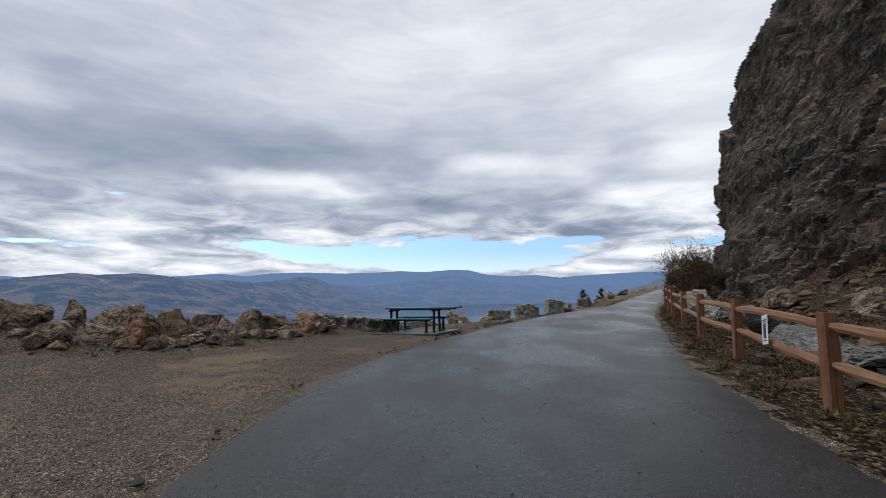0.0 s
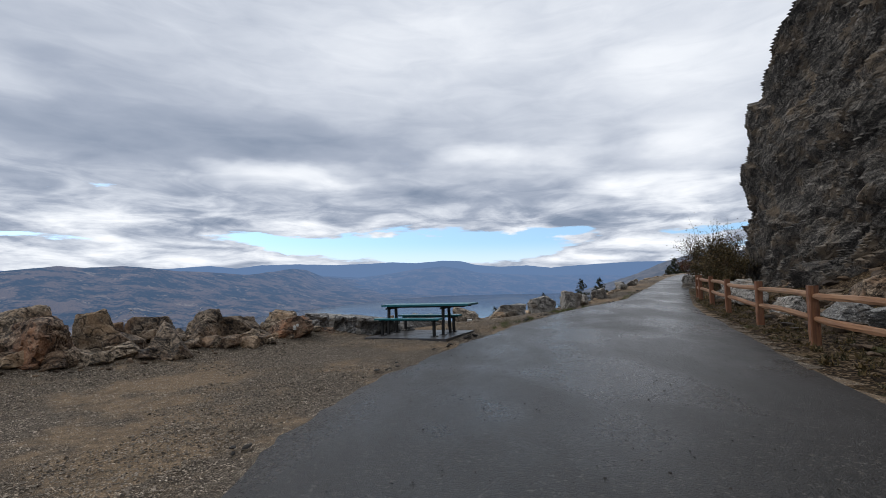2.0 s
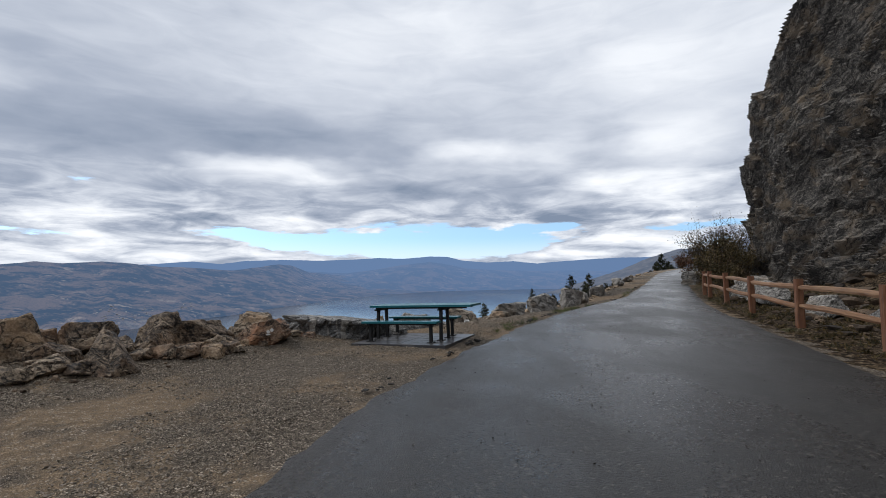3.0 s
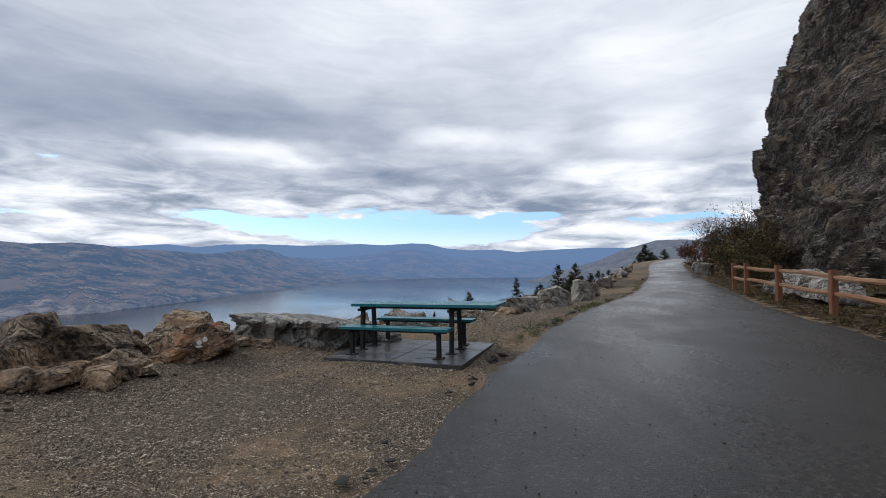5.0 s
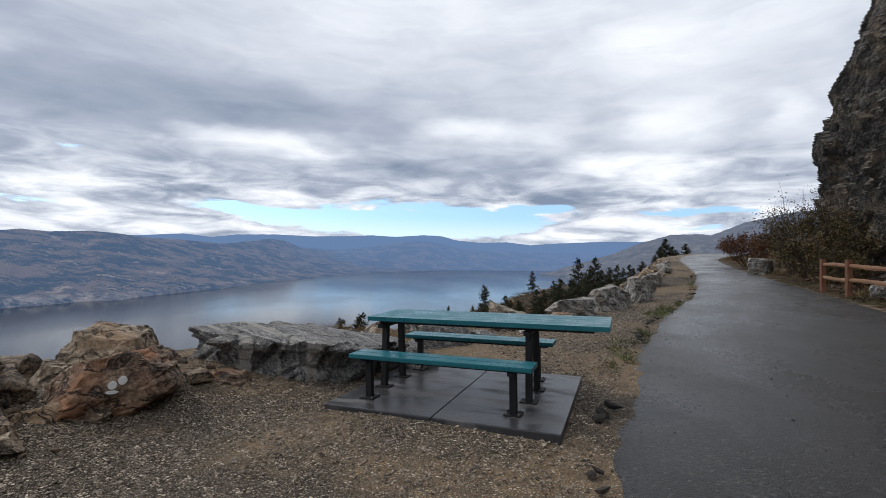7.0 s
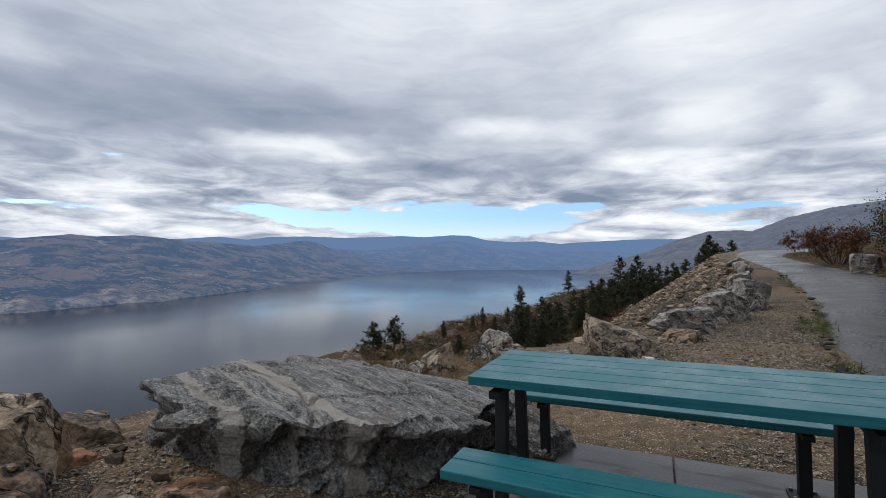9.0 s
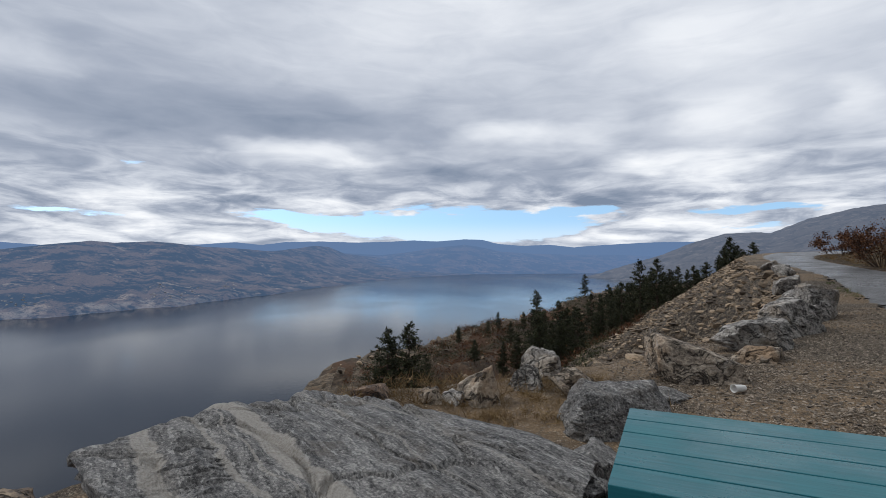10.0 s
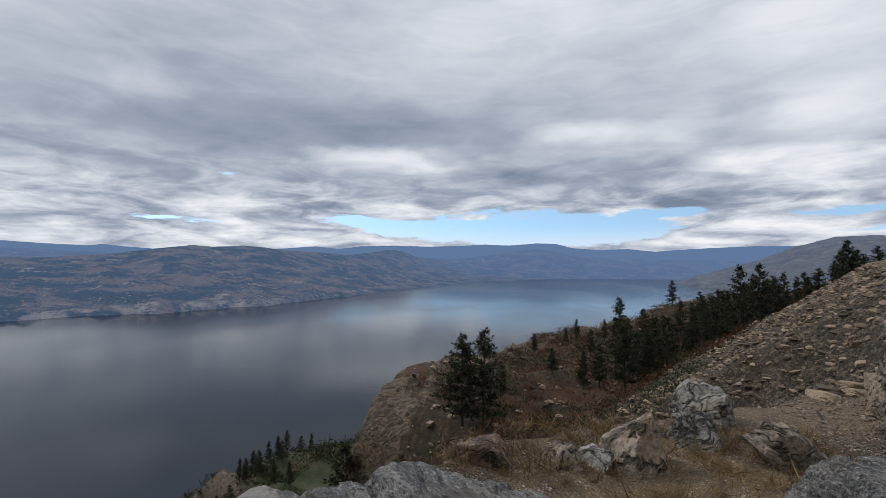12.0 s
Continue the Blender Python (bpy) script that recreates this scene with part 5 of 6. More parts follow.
def paint_dots():
    """Two round dots and a smear of white paint on the slanting boulder."""
    rock = next(o for o in scene.objects if o.name.startswith("boulder") and "pale spots" in o["label"])
    spin = np.array(rock.matrix_basis.to_3x3())
    verts = np.array([v.co[:] for v in rock.data.vertices]) @ spin.T + np.array(rock.matrix_basis.translation)
    white = plain("weathered_white_paint", (0.62, 0.61, 0.58), 0.7, amount=0.3)
    eye = np.array((-1.1, 9.2, 1.6))
    for at, size in (((-3.655, 13.0, 0.50), (0.034, 0.034)), ((-3.575, 13.03, 0.51), (0.034, 0.036)), ((-3.64, 13.0, 0.40), (0.045, 0.016))):
        way = np.array(at) - eye
        way /= np.linalg.norm(way)
        off = verts - eye
        deep = off @ way
        gap = np.linalg.norm(off - deep[:, None] * way, axis=1)
        k = int(np.argmin(deep + 4 * np.maximum(gap - 0.04, 0)))
        normal = rock.matrix_basis.to_3x3() @ rock.data.vertices[k].normal
        bm = bmesh.new()
        bmesh.ops.create_cone(bm, cap_ends=True, segments=14, radius1=1.0, radius2=0.9, depth=1.0)
        dot = part("paint_spot", bm, white, rock, "white paint spot")
        lie = Matrix.Translation(Vector(verts[k])) @ normal.to_track_quat("Z", "Y").to_matrix().to_4x4() @ Matrix.Diagonal((size[0], size[1], 0.016, 1))
        dot.matrix_basis = rock.matrix_basis.inverted() @ lie


paint_dots()

# low broken slabs lying along the foot of the row
rng_b = random.Random(31)
for k in range(26):
    u = k / 25
    size = rng_b.uniform(0.25, 0.55)
    fx = np.interp(u, [0, 0.4, 0.7, 1], [-9.8, -6.4, -4.9, -3.5])
    fy = np.interp(u, [0, 0.4, 0.7, 1], [8.2, 9.4, 11.1, 12.5])
    boulder(400 + k, fx + rng_b.uniform(-0.2, 0.2), fy + rng_b.uniform(-0.15, 0.35), size, size * rng_b.uniform(0.6, 0.9), size * rng_b.uniform(0.35, 0.6), rng_b.uniform(-60, 60),
            rng_b.uniform(-12, 12), None, 0.25, ROCK_BROWN if k % 3 else ROCK_TAN, "low broken brown stone at the foot of the boulders")


def build_slab():
    """The great tilted slab beside the table: a smooth sloping top over a raw, undercut front."""
    d, f = ico(7)
    mx, my, mz = -2.5, 15.1, 0.42
    rim = [(-3.70, 14.45), (-3.10, 13.98), (-2.12, 13.94), (-1.42, 14.42), (-1.14, 15.02), (-1.45, 15.48), (-2.0, 15.78), (-3.0, 16.06), (-3.5, 15.4)]
    lean = (0.075, 0.065)
    normals, heights = [(*lean, 1.0), (0, 0, -1.0)], [0.66 - mz, 0.40]
    for k, (ax, ay) in enumerate(rim):
        bx, by = rim[(k + 1) % len(rim)]
        nx, ny = by - ay, ax - bx
        size = math.hypot(nx, ny)
        tip = (0.12, 0.14, -0.10, -0.12, 0.1, 0.3, 0.3, 0.2, 0.1)[k]
        normals.append((nx / size, ny / size, tip))
        heights.append(((ax - mx) * nx + (ay - my) * ny) / size + 0.22 * tip)
    n = np.array(normals)
    lens = np.linalg.norm(n, axis=1)
    n /= lens[:, None]
    r = (np.array(heights)[None] / lens[None] / np.maximum(d @ n.T, 1e-3)).min(1)
    v = d * r[:, None]
    x, y, z = v.T
    under = 0.66 - mz - lean[0] * x - lean[1] * y - z
    side = np.clip((under - 0.02) / 0.05, 0, 1)
    # upright joints and beds split the front into blocks, some fallen out under the rim
    joint = np.floor(x * 3.0 + 0.7 * fbm(z * 4, y * 2, 0, 85, 2))
    bed = np.floor(under * 9 + 1.2 * fbm(x * 1.5, y * 1.5, 0, 84, 2))
    recess = 0.11 * vnoise(joint * 1.7, bed * 1.31, 0, 86) * np.clip((under - 0.10) / 0.05, 0, 1) + 0.05 * fbm(x * 3, y * 3, z * 5, 77, 4)
    v[:, :2] *= (1 - side * recess)[:, None]
    broken = chipped(chipped(v, 91, 60, 0.16, 0.035, 0.05), 92, 130, 0.22, 0.018, 0.03)
    v = v + (broken - v) * side[:, None]
    # top: shallow swells, ribs along the grain, a few open cracks and shed flakes
    along = x * 0.69 - y * 0.72
    across = x * 0.72 + y * 0.69 + 0.08 * fbm(x * 2, y * 2, 0, 83, 3)
    flat = 1 - side
    v[:, 2] += flat * (0.07 * fbm(x * 1.4, y * 1.8, 0, 80, 3) + 0.045 * (vnoise(across * 7, along * 1.1, 0, 82) - 0.5) + 0.02 * (vnoise(across * 19, along * 3, 0, 87) - 0.5))
    flake = np.floor(across * 4.5 + 0.9 * fbm(along * 2.2, across * 2, 0, 89, 3))
    v[:, 2] += flat * 0.03 * (vnoise(flake * 1.9, along * 1.6, 0, 90) - 0.5)
    for shift, seed in ((0.3, 88), (4.1, 98)):
        cleft = np.abs(fbm(across * 2.2 + shift, along * 0.8, 0, seed, 3))
        v[:, 2] -= flat * 0.035 * np.clip(1 - cleft / 0.018, 0, 1)
    v[:, 2] += 0.012 * fbm(x * 12, y * 12, z * 12, 81, 3)
    me = mesh_of("boulder", v, f, ROCK_SLAB, True, 24)
    ob = tagged(new("boulder", me), "great flat-topped grey slab with pale bands beside the table", "boulder", "boulders along the pull-out")
    ob.matrix_basis = pose(mx, my, mz, 0, 0, 0)


build_slab()

# ---- the loose white cup ----


def build_cup():
    thing = new("paper_cup")
    tagged(thing, "white paper cup lying on its side on the gravel", "cup")
    white = plain("white_waxed_paper", (0.78, 0.77, 0.74), 0.5, amount=0.1)
    bm = bmesh.new()
    prof = [(0.0, 0.004), (0.030, 0.004), (0.031, 0.0), (0.041, 0.14), (0.044, 0.142), (0.044, 0.147), (0.040, 0.147), (0.036, 0.03), (0.0, 0.02)]
    rings = [[bm.verts.new((r * math.cos(a), r * math.sin(a), h)) for a in [2 * math.pi * i / 24 for i in range(24)]] for r, h in prof[1:-1]]
    for a, b in zip(rings[:-1], rings[1:]):
        for i in range(24):
            bm.faces.new([a[i], a[(i + 1) % 24], b[(i + 1) % 24], b[i]])
    bm.faces.new(list(reversed(rings[0])))
    bm.faces.new(rings[-1])
    part("cup_body", bm, white, thing, smooth=True)
    thing.matrix_basis = pose(1.14, 17.42, land_z(1.14, 17.42) + 0.05, 88, 0, -72)


build_cup()

# ---- plants ----


def leaf_material(name, dark, light, rough=0.7):
    N = material(name)
    r = island(N)
    col = N.mix(r, dark, light)
    col = N.mix(N.span(N.noise(N.pos, 0.9, 3), 0.4, 0.65, 0.0, 0.5), col, tuple(c * 0.6 for c in dark))
    return finish(N, col, rough, spec=0.25)


NEEDLE = leaf_material("conifer_needles", (0.012, 0.017, 0.009), (0.085, 0.09, 0.042))
BARK = plain("brown_bark", (0.075, 0.05, 0.035), 0.95, wear=(0.03, 0.02, 0.015), bump=0.01)
LEAF_BUSH = leaf_material("autumn_shrub_leaves", (0.022, 0.024, 0.010), (0.15, 0.10, 0.04))
LEAF_RED = leaf_material("russet_scrub", (0.045, 0.018, 0.010), (0.20, 0.085, 0.035))
LEAF_GREEN = leaf_material("dull_green_scrub", (0.018, 0.022, 0.010), (0.085, 0.085, 0.035))
GRASS_DRY = leaf_material("straw_grass", (0.12, 0.07, 0.028), (0.32, 0.22, 0.105))
GRASS_GREEN = leaf_material("green_grass", (0.04, 0.055, 0.015), (0.15, 0.17, 0.05))


def tube(verts, faces, points, radii, sides=6):
    start = len(verts)
    for k, (p, r) in enumerate(zip(points, radii)):
        a = points[min(k + 1, len(points) - 1)] - points[max(k - 1, 0)]
        a = a / (np.linalg.norm(a) + 1e-9)
        side = np.cross(a, (0.31, 0.22, 0.93) if abs(a[2]) < 0.9 else (1.0, 0.1, 0.0))
        side /= np.linalg.norm(side)
        up = np.cross(a, side)
        for i in range(sides):
            t = 2 * math.pi * i / sides
            verts.append(p + r * (math.cos(t) * side + math.sin(t) * up))
    for k in range(len(points) - 1):
        for i in range(sides):
            j = (i + 1) % sides
            faces.append((start + k * sides + i, start + k * sides + j, start + (k + 1) * sides + j, start + (k + 1) * sides + i))


def conifer(seed, spread, openness):
    """A tree one metre tall, scaled when it is set out: trunk, limbs and many tufts of needles."""
    rng = np.random.RandomState(seed)
    thing = new("conifer_tree")
    tv, tf, cv, cf = [], [], [], []
    bend = rng.uniform(-0.02, 0.02, 2)
    tube(tv, tf, [np.array((bend[0] * math.sin(3 * t), bend[1] * math.sin(2.5 * t), t - 0.03)) for t in np.linspace(0, 1.0, 9)], np.linspace(0.016, 0.002, 9), 7)
    z = 0.10 + 0.10 * openness
    while z < 0.985:
        f = (z - 0.08) / 0.92
        reach = spread * (1 - f) ** 0.75 * (0.55 + 0.45 * min(1, f * 5)) + 0.012
        for _ in range(rng.randint(4, 7)):
            if rng.rand() < 0.28 * openness:
                continue
            a = rng.uniform(0, 2 * math.pi)
            long = reach * rng.uniform(0.5, 1.18)
            droop = rng.uniform(-0.28, 0.10) + 0.35 * f
            way = np.array((math.cos(a), math.sin(a), droop))
            root = np.array((bend[0] * math.sin(3 * z), bend[1] * math.sin(2.5 * z), z))
            tip = root + way * long + np.array((0, 0, 0.12 * long))
            tube(tv, tf, [root, (root + tip) / 2 - np.array((0, 0, 0.04 * long)), tip], [0.0035, 0.0022, 0.001], 3)
            tufts = max(4, int(long * 95))
            for t in np.linspace(0.22, 1.05, tufts):
                c = root + (tip - root) * t + rng.normal(size=3) * 0.010
                size = rng.uniform(0.014, 0.030) * (1.15 - 0.4 * t)
                for _ in range(3):
                    u = rng.normal(size=3) + way * 1.2
                    u /= np.linalg.norm(u)
                    w = np.cross(u, rng.normal(size=3))
                    w /= np.linalg.norm(w) + 1e-9
                    k = len(cv)
                    cv.extend([c - w * size * 0.35, c + w * size * 0.35, c + u * size * 1.6])
                    cf.append((k, k + 1, k + 2))
        z += rng.uniform(0.018, 0.034)
    part_np("trunk", tv, tf, BARK, thing)
    part_np("crown", cv, cf, NEEDLE, thing)
    return thing


FIRS = [conifer(1, 0.29, 0.4), conifer(2, 0.24, 0.6), conifer(3, 0.31, 0.9), conifer(4, 0.26, 0.3)]
EYE_LAST = np.array((-2.46, 13.8, 1.61))
# bearing and distance from the end of the path, height of the tip as an angle, kind
TREES = [(-7.9, 45, -8.3, 3), (-5.4, 44, -7.5, 0), (-9.6, 50, -13, 3), (0.8, 68, -8.0, 2), (10.7, 74, -3.3, 1), (16.2, 108, -2.8, 2), (18.9, 106, -2.7, 2), (24.3, 84.7, 0.6, 2), (20.5, 72, -5.0, 1),
         (14.4, 62, -5.4, 3), (27.3, 95, -0.6, 1), (31.1, 145, 2.9, 3), (33.2, 146, 2.3, 0), (32.2, 142, 1.6, 0), (5.8, 76, -6.1, 1), (4.6, 74, -7.2, 1), (9.0, 78, -6.0, 1), (17.6, 66, -6.2, 0), (22.4, 80, -3.2, 0),
         (25.8, 92, -1.4, 1), (29.0, 118, 0.2, 0), (12.6, 66, -7.0, 0), (23.2, 88, -1.6, 1), (19.6, 78, -4.6, 3), (21.4, 96, -2.2, 3), (28.2, 108, -0.6, 3), (26.6, 101, -1.9, 0), (30.1, 132, 1.0, 1),
         (15.3, 68, -5.2, 1), (13.2, 82, -4.6, 2), (17.0, 92, -3.6, 2), (19.2, 96, -2.9, 0), (21.0, 102, -2.2, 1), (22.8, 104, -1.5, 3), (25.4, 112, -0.6, 0), (26.2, 116, -0.3, 2), (7.4, 70, -7.2, 0), (3.0, 60, -9.6, 3), (-3.2, 52, -11.5, 2), (6.6, 58, -9.8, 3), (18.2, 84, -3.6, 1), (20.0, 88, -3.0, 2), (24.9, 90, -0.9, 3), (23.8, 86, -0.4, 1), (11.6, 70, -5.8, 3), (27.9, 100, -0.2, 2), (30.6, 138, 2.0, 1), (31.8, 148, 2.0, 3), (-22, 50, -17.6, 2), (-24, 85, -26.5, 0), (-30, 120, -26, 3), (-32, 115, -27, 0), (-27.4, 130, -22.8, 2), (-26.2, 128, -22.6, 1), (-34, 118, -28.5, 1), (-29, 128, -24.2, 0),
         (11.2, 56, -6.2, 0), (13.6, 57, -7.4, 3), (15.8, 59, -5.4, 2), (18.4, 61, -4.6, 3), (20.6, 66, -2.2, 2), (22.6, 74, 0.4, 2), (8.4, 58, -8.8, 0),
         (-29.5, 118, -20.6, 2), (-31, 122, -21.4, 1), (-32.6, 119, -22.0, 3), (-33.4, 116, -22.6, 0), (-35, 114, -23.4, 2), (-36.4, 112, -24.2, 1), (-37.6, 110, -24.8, 3), (-30.4, 112, -23.2, 0), (-33.0, 108, -24.0, 1), (-35.6, 106, -25.2, 0), (-28.6, 108, -23.8, 3)]
rng_t = random.Random(8)
for k, (a, r, e, which) in enumerate(TREES):
    x, y = EYE_LAST[0] + r * math.sin(radians(a)), EYE_LAST[1] + r * math.cos(radians(a))
    base = land_z(x, y)
    tall = min(max(EYE_LAST[2] + r * math.tan(radians(e)) - base, 2.2 if r < 105 else 5.5), 15)
    m = pose(x, y, base - 0.05, 0, 0, rng_t.uniform(0, 360))
    if k < 4:
        tree = [t for t in FIRS][k]
        tree.matrix_basis = m
    else:
        tree = copy_thing(FIRS[which], m)
    tree.scale = (tall * rng_t.uniform(0.85, 1.15),) * 2 + (tall,)
    tagged(tree, "dark green conifer on the slope below the path" if e < 1 else "tall dark conifer beside the far bend of the path", "tree", "conifers on the hillside", "")


def shrub(name, seed, at, size, leaves, leaf, mat, label, stems=14, bare=0.15):
    rng = np.random.RandomState(seed)
    thing = new(name)
    tagged(thing, label, "shrub")
    sv, sf, lv2, lf2 = [], [], [], []
    tips = []
    for _ in range(stems):
        a, out = rng.uniform(0, 2 * math.pi), rng.uniform(0.15, 1.0) ** 0.6
        end = np.array((math.cos(a) * out * size[0] / 2, math.sin(a) * out * size[1] / 2, size[2] * (1.0 - 0.45 * out * out) * rng.uniform(0.7, 1.0)))
        root = end * np.array((0.16, 0.16, 0)) + np.array((0, 0, -0.1))
        mid = root * 0.45 + end * 0.55 + rng.normal(size=3) * 0.06 * size[2]
        tube(sv, sf, [root, mid, end], [0.025, 0.016, 0.006], 5)
        for _ in range(9):
            t = rng.uniform(0.3, 1.0)
            base = mid + (end - mid) * t if t > 0.5 else root + (mid - root) * t * 2
            twig = base + rng.normal(size=3) * np.array((0.16, 0.16, 0.14)) * size[2] * 0.7 + np.array((0, 0, 0.06 * size[2]))
            twig[2] = max(twig[2], 0.1)
            tube(sv, sf, [base, (base + twig) / 2 + rng.normal(size=3) * 0.03, twig], [0.008, 0.005, 0.002], 3)
            tips.append((base, twig))
    for _ in range(leaves):
        a, b = tips[rng.randint(len(tips))]
        t = rng.uniform(0.25, 1.05)
        c = a + (b - a) * t + rng.normal(size=3) * 0.035 * size[2]
        if c[2] > size[2] * (1 - bare) and rng.rand() < 0.75 or c[2] < 0.03:
            continue
        u = rng.normal(size=3)
        u /= np.linalg.norm(u)
        w = np.cross(u, rng.normal(size=3))
        w /= np.linalg.norm(w) + 1e-9
        s = leaf * rng.uniform(0.6, 1.3)
        k = len(lv2)
        lv2.extend([c, c + (u + w * 0.6) * s * 0.5, c + u * s, c + (u - w * 0.6) * s * 0.5])
        lf2.append((k, k + 1, k + 2, k + 3))
    part_np("woody_frame", sv, sf, BARK, thing)
    part_np("foliage", lv2, lf2, mat, thing)
    thing.matrix_basis = pose(at[0], at[1], land_z(*at) - 0.05)
    return thing


shrub("shrub", 1, (16.0, 27.3), (3.1, 3.1, 4.3), 9000, 0.075, LEAF_BUSH, "tall half-bare autumn shrub at the cliff's corner", 30, 0.30)
shrub("shrub", 2, (14.6, 25.0), (2.6, 2.6, 2.6), 6000, 0.09, LEAF_BUSH, "dense brown-green shrub at the foot of the cliff", 20, 0.1)
shrub("shrub", 3, (17.2, 29.6), (3.0, 3.0, 3.2), 6000, 0.10, LEAF_BUSH, "brown-green shrub against the cliff", 20, 0.15)
shrub("shrub", 4, (21.5, 38.0), (3.6, 3.6, 2.6), 6000, 0.10, LEAF_RED, "russet shrub beside the far bend", 22, 0.12)
shrub("shrub", 5, (13.7, 23.6), (1.6, 1.6, 1.5), 3000, 0.08, LEAF_BUSH, "low brown shrub by the fence's end", 14, 0.1)
shrub("shrub", 6, (2.0, 21.6), (0.7, 0.6, 0.45), 1500, 0.06, GRASS_GREEN, "small yellow-green bush among the talus stones", 10, 0.0)
shrub("shrub", 8, (36.0, 58.0), (5.0, 5.0, 3.0), 3500, 0.16, LEAF_RED, "russet scrub beside the far bend", 18, 0.12)


def scatter_clumps(name, seed, count, area, mat, label, leaf, per, tall, accept, wide=0.3):
    """Scrub or grass that nobody could count: one mesh of small blades and leaves."""
    rng = np.random.RandomState(seed)
    xs, ys = rng.uniform(area[0], area[1], count), rng.uniform(area[2], area[3], count)
    zs, ds, rs = land(xs, ys)
    ok = accept(xs, ys, ds, rs)
    verts, faces = [], []
    for x, y, z in zip(xs[ok], ys[ok], zs[ok]):
        size = tall * rng.uniform(0.5, 1.4)
        c = rng.normal(size=(per, 3)) * np.array((0.45, 0.45, 0.3)) * size
        c[:, 2] = np.abs(c[:, 2]) + 0.05 * size
        u = rng.normal(size=(per, 3)) + np.array((0, 0, 0.8))
        u /= np.linalg.norm(u, axis=1)[:, None]
        w = np.cross(u, rng.normal(size=(per, 3)))
        w /= np.linalg.norm(w, axis=1)[:, None] + 1e-9
        s = leaf * rng.uniform(0.6, 1.4, (per, 1)) * size / tall
        base = np.array((x, y, z)) + c
        k = len(verts)
        verts.extend(np.stack([base - w * s * wide, base + w * s * wide, base + u * s], 1).reshape(-1, 3))
        faces.extend([(k + 3 * i, k + 3 * i + 1, k + 3 * i + 2) for i in range(per)])
    return tagged(new(name, mesh_of(name, verts, faces, mat, False)), label, "scrub", kind="stuff")


scatter_clumps("bench_scrub", 4, 9000, (-130, 20, 60, 190), LEAF_GREEN, "dark green scrub on the low bench above the lake", 0.5, 24, 2.0, lambda x, y, d, r: (d > 62) & (d < 150) & (vnoise(x * 0.08, y * 0.08, 0, 4) > 0.5))
hill_area = (-45, 70, 25, 160)
scatter_clumps("russet_scrub", 5, 15000, hill_area, LEAF_RED, "russet autumn scrub on the hillside", 0.16, 40, 0.9, lambda x, y, d, r: (d > 11) & (d < 39) & (vnoise(x * 0.07, y * 0.07, 0, 4) > 0.44))
scatter_clumps("green_scrub", 6, 13000, hill_area, LEAF_GREEN, "dull green scrub on the hillside", 0.16, 40, 0.9, lambda x, y, d, r: (d > 11) & (d < 39) & (vnoise(x * 0.07, y * 0.07, 0, 14) > 0.5))
scatter_clumps("dry_grass", 7, 5000, (3, 40, 2, 70), GRASS_DRY, "straw-coloured dry grass beside the path", 0.16, 26, 0.13, wide=0.04, accept=lambda x, y, d, r: ((r > 0.5) & (r < 6) & (y > 20)) | ((r > 0.6) & (r < 3.5) & (vnoise(x, y, 0, 3) > 0.62)))
scatter_clumps("leaf_litter", 9, 5200, (3, 14, -2, 22), LEAF_BUSH, "brown leaf litter and twigs between path and cliff", 0.055, 16, 0.06, wide=0.22, accept=lambda x, y, d, r: (r > 0.12) & (r < 3.6))
scatter_clumps("verge_grass", 8, 14000, (-4, 16, 1, 34), GRASS_GREEN, "green tufts along the asphalt's edge", 0.08, 30, 0.09, wide=0.05,
               accept=lambda x, y, d, r: (np.abs(offset_from(ROAD_L, x, y) - 0.12) < 0.22) & (vnoise(x * 0.9, y * 0.9, 0, 5) > 0.57))

# ---- loose stones ----
PEBBLES = [stone_shape(900 + sd, 1, 7, 0.0) for sd in range(6)]
CHIP_FACES = np.array([(0, 2, 4), (2, 1, 4), (1, 3, 4), (3, 0, 4), (2, 0, 5), (1, 2, 5), (3, 1, 5), (0, 3, 5)])
rng_c = np.random.RandomState(77)
CHIPS = [(np.array([(1, 0, 0), (-1, 0, 0), (0, 1, 0), (0, -1, 0), (0, 0, 1), (0, 0, -1)]) + rng_c.uniform(-0.45, 0.45, (6, 3)), CHIP_FACES) for _ in range(6)]
CHUNKS = [stone_shape(950 + sd, 2, 7, 0.03, 1.0, 0.05) for sd in range(6)]


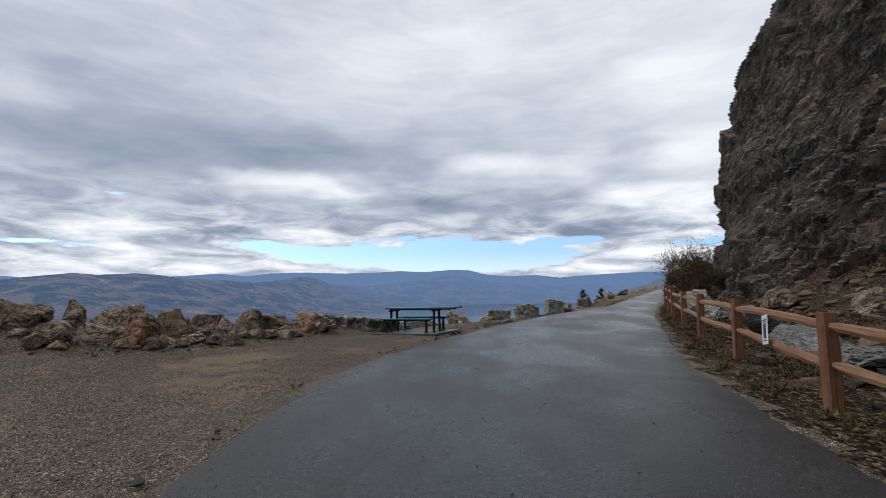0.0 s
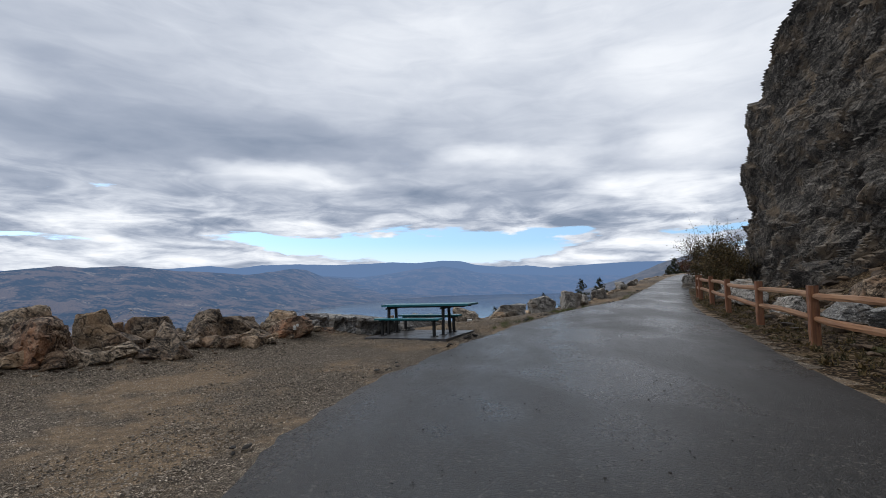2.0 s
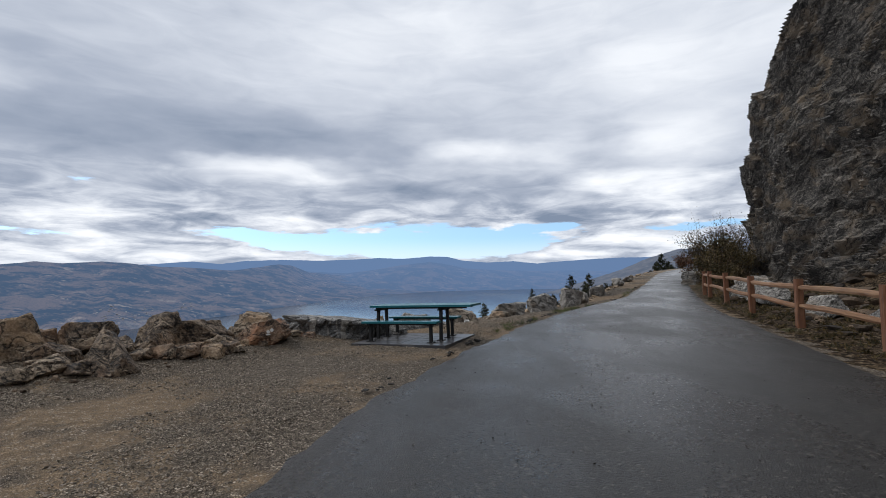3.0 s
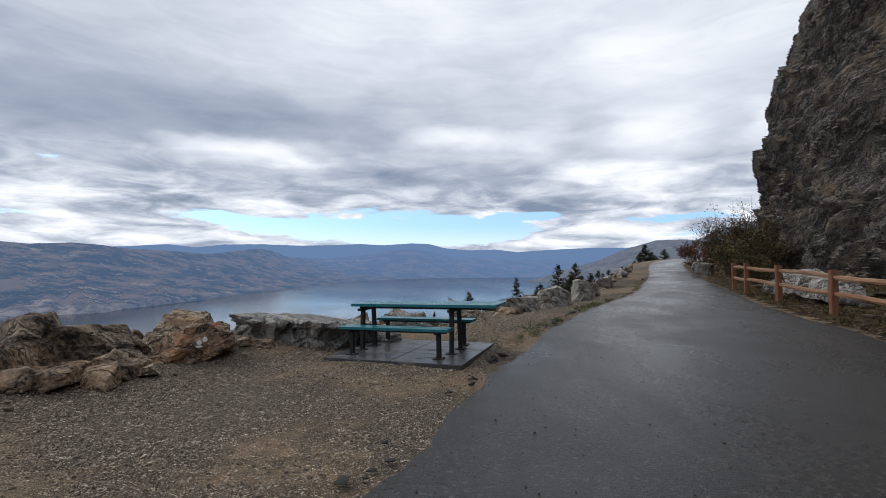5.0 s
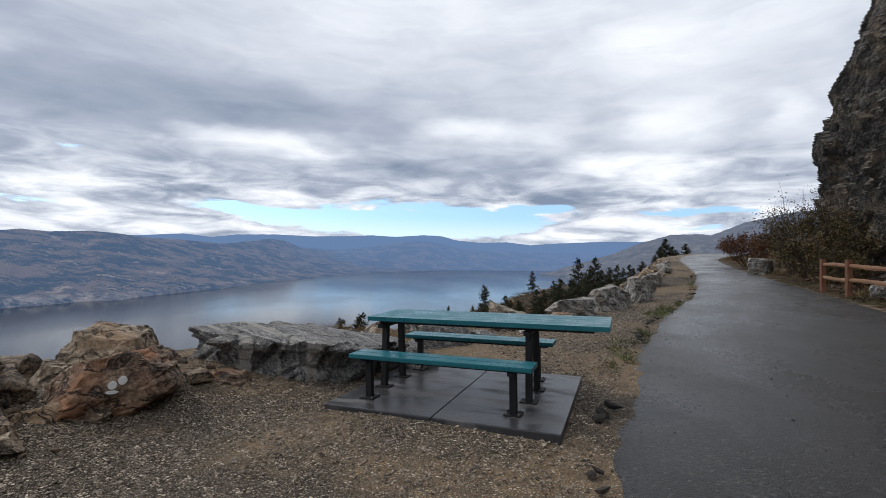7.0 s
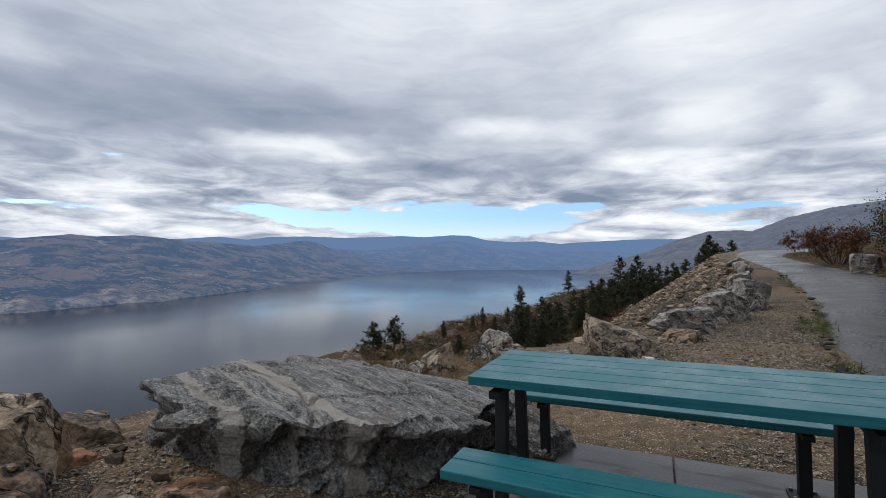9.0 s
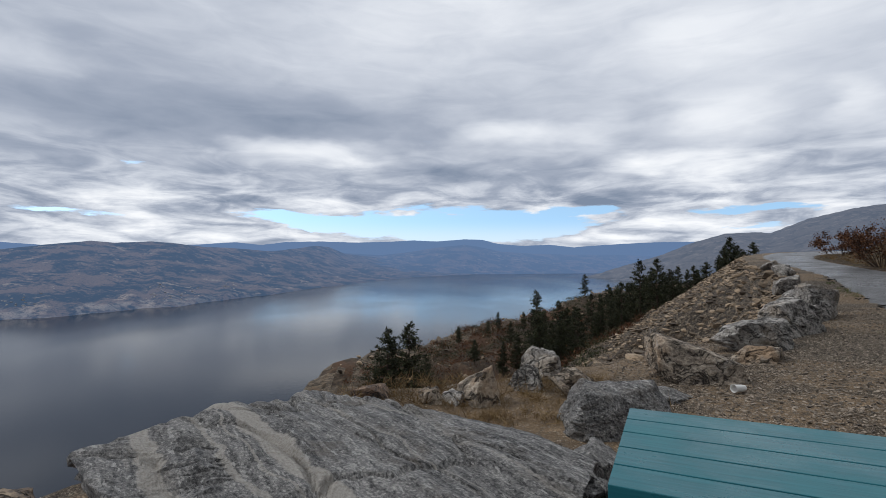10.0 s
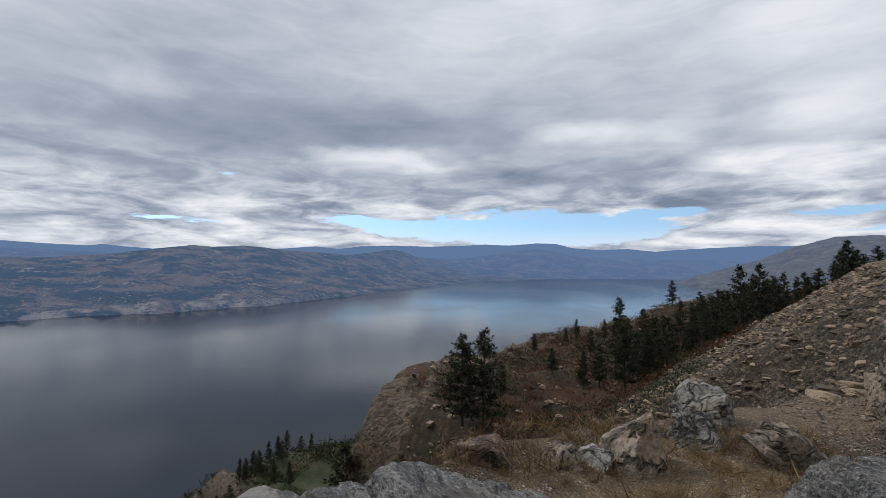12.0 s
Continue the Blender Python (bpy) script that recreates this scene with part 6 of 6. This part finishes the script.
def scatter_stones(name, seed, count, area, sizes, mat, label, accept, sink=0.25, flat=0.6, power=2.5, shapes=None, lift=None):
    rng = np.random.RandomState(seed)
    xs, ys = rng.uniform(area[0], area[1], count), rng.uniform(area[2], area[3], count)
    zs, ds, rs = land(xs, ys)
    ok = accept(xs, ys, ds, rs)
    if lift:
        zs = zs + lift(xs, ys, rs)
    V, F, k = [], [], 0
    for x, y, z in zip(xs[ok], ys[ok], zs[ok]):
        pv, pf = (shapes or PEBBLES)[rng.randint(6)]
        s = sizes[0] + (sizes[1] - sizes[0]) * rng.rand() ** power
        a = rng.uniform(0, 2 * math.pi)
        ca, sa = math.cos(a), math.sin(a)
        q = pv * np.array((s * rng.uniform(0.7, 1.3), s * rng.uniform(0.6, 1.0), s * flat * rng.uniform(0.6, 1.1))) / 2
        t = rng.uniform(-0.4, 0.4)
        q = np.stack([q[:, 0] * math.cos(t) - q[:, 2] * math.sin(t), q[:, 1], q[:, 0] * math.sin(t) + q[:, 2] * math.cos(t)], 1)
        V.append(np.stack([q[:, 0] * ca - q[:, 1] * sa + x, q[:, 0] * sa + q[:, 1] * ca + y, q[:, 2] + z + s * flat * sink], 1))
        F.append(pf + k)
        k += len(pv)
    return tagged(new(name, mesh_of(name, np.concatenate(V), np.concatenate(F), mat, False)), label, "loose stones", kind="stuff")


def stone_mix(name, dark, light):
    N = material(name)
    col = N.mix(island(N), dark, light)
    n = N.noise(N.pos, 30, 5, 0.75)
    col = N.mix(N.span(n, 0.42, 0.62, 0.0, 0.6), col, dark)
    return finish(N, col, 0.85, n, 0.006, 0.6)


PEBBLE = stone_mix("mixed_gravel_pebbles", (0.065, 0.052, 0.039), (0.40, 0.33, 0.255))
RUBBLE = stone_mix("talus_rubble", (0.05, 0.036, 0.024), (0.47, 0.35, 0.23))
RUBBLE_DARK = stone_mix("brown_rubble", (0.022, 0.015, 0.010), (0.22, 0.15, 0.095))
DARKBIT = stone_mix("dark_debris", (0.012, 0.011, 0.010), (0.05, 0.042, 0.034))


def on_road(x, y, r):
    """How far the crowned asphalt stands above the land under it."""
    left = np.maximum(-offset_from(ROAD_L, x, y), 0)
    f = left / np.maximum(left - np.minimum(r, -1e-3), 1e-3)
    return 0.042 + 0.14 * f * (1 - f)


off_road = lambda x, y: offset_from(ROAD_L, x, y) > 0.05
scatter_stones("gravel_pebbles", 11, 150000, (-8, 4, 1.5, 18), (0.012, 0.036), PEBBLE, "loose grey-brown gravel on the pull-out",
               lambda x, y, d, r: (d < 0.3) & (offset_from(ROW, x, y) < 0.6) & (vnoise(x * 0.45, y * 0.45, 0, 12) + 0.3 * (vnoise(x * 2, y * 2, 0, 13) - 0.5) < 0.62) & off_road(x, y) & ~((np.abs((x + 0.4) * 0.91 - (y - 13.68) * 0.415) < 1.12) & (np.abs((x + 0.4) * 0.415 + (y - 13.68) * 0.91) < 0.95)), 0.2, 0.7, 1.6, CHIPS)
scatter_stones("verge_gravel", 18, 42000, (0.2, 8, 14, 25), (0.015, 0.05), PEBBLE, "coarse brown gravel on the verge beside the path", lambda x, y, d, r: (d < 0.2) & off_road(x, y)
               & ~((np.abs((x + 0.4) * 0.91 - (y - 13.68) * 0.415) < 1.12) & (np.abs((x + 0.4) * 0.415 + (y - 13.68) * 0.91) < 0.95)), 0.2, 0.6, 2.0, CHIPS)
scatter_stones("talus_rubble", 12, 26000, (-4, 45, 15, 80), (0.10, 0.6), RUBBLE, "broken talus stones covering the embankment", lambda x, y, d, r: (d > 0.0) & (d < 15) & ((y > 30) | (x > 12)), 0.15, 0.5, 2.6)
scatter_stones("near_talus", 22, 9500, (-3.5, 14, 16, 34), (0.06, 0.42), RUBBLE, "angular broken stones on the bank below the verge", lambda x, y, d, r: (d > np.where(y < 20, 0.5, -0.4)) & (d < 9) & (x > -3.2), 0.15, 0.36, 2.6, CHUNKS)
scatter_stones("hill_rubble", 13, 5000, (-40, 60, 30, 140), (0.2, 1.1), RUBBLE, "scattered stones on the lower hillside", lambda x, y, d, r: (d > 12) & (d < 46), 0.1, 0.6, 3.0)
scatter_stones("row_rubble", 14, 3200, (-13, 0, 7.5, 17), (0.02, 0.15), RUBBLE_DARK, "small broken stones among the boulders", lambda x, y, d, r: (np.abs(offset_from(ROW, x, y)) < 1.1) & ((x < -2.9) | (y > 15.8)), 0.2, 0.6, 2.8, CHUNKS)
scatter_stones("cliff_foot_rubble", 15, 5600, (3.5, 22, -3, 36), (0.04, 0.55), RUBBLE_DARK, "fallen stones between fence and cliff", lambda x, y, d, r: (r > 0.9) & (-offset_from(FOOT, x, y) < 0.6), 0.15, 0.45, 3.0, CHUNKS)
scatter_stones("road_debris", 16, 5200, (-2, 9, 1, 24), (0.006, 0.024), DARKBIT, "dark crumbs of debris strewn on the asphalt", lambda x, y, d, r: (offset_from(ROAD_L, x, y) < -0.1) & (r < -0.1), 0.3, 0.5, 2.6, None, on_road)
scatter_stones("edge_clods", 17, 12000, (-2.5, 15, 1, 34), (0.03, 0.16), DARKBIT, "dark crumbled asphalt and sod along the path's edge",
               lambda x, y, d, r: (np.abs(offset_from(ROAD_L, x, y) - 0.03) < 0.11) & (vnoise(x * 1.3, y * 1.3, 0, 6) > 0.48), 0.25, 0.45, 2.0, None, lambda x, y, r: x * 0 + 0.03)

scatter_clumps("straw_tufts", 20, 260, (-3, 0.0, 16.4, 18.4), GRASS_DRY, "straw tufts between the stones at the drop", 0.10, 40, 0.10, wide=0.025, accept=lambda x, y, d, r: (d > -2.5) & (d < 0.5) & (y > 16.6))
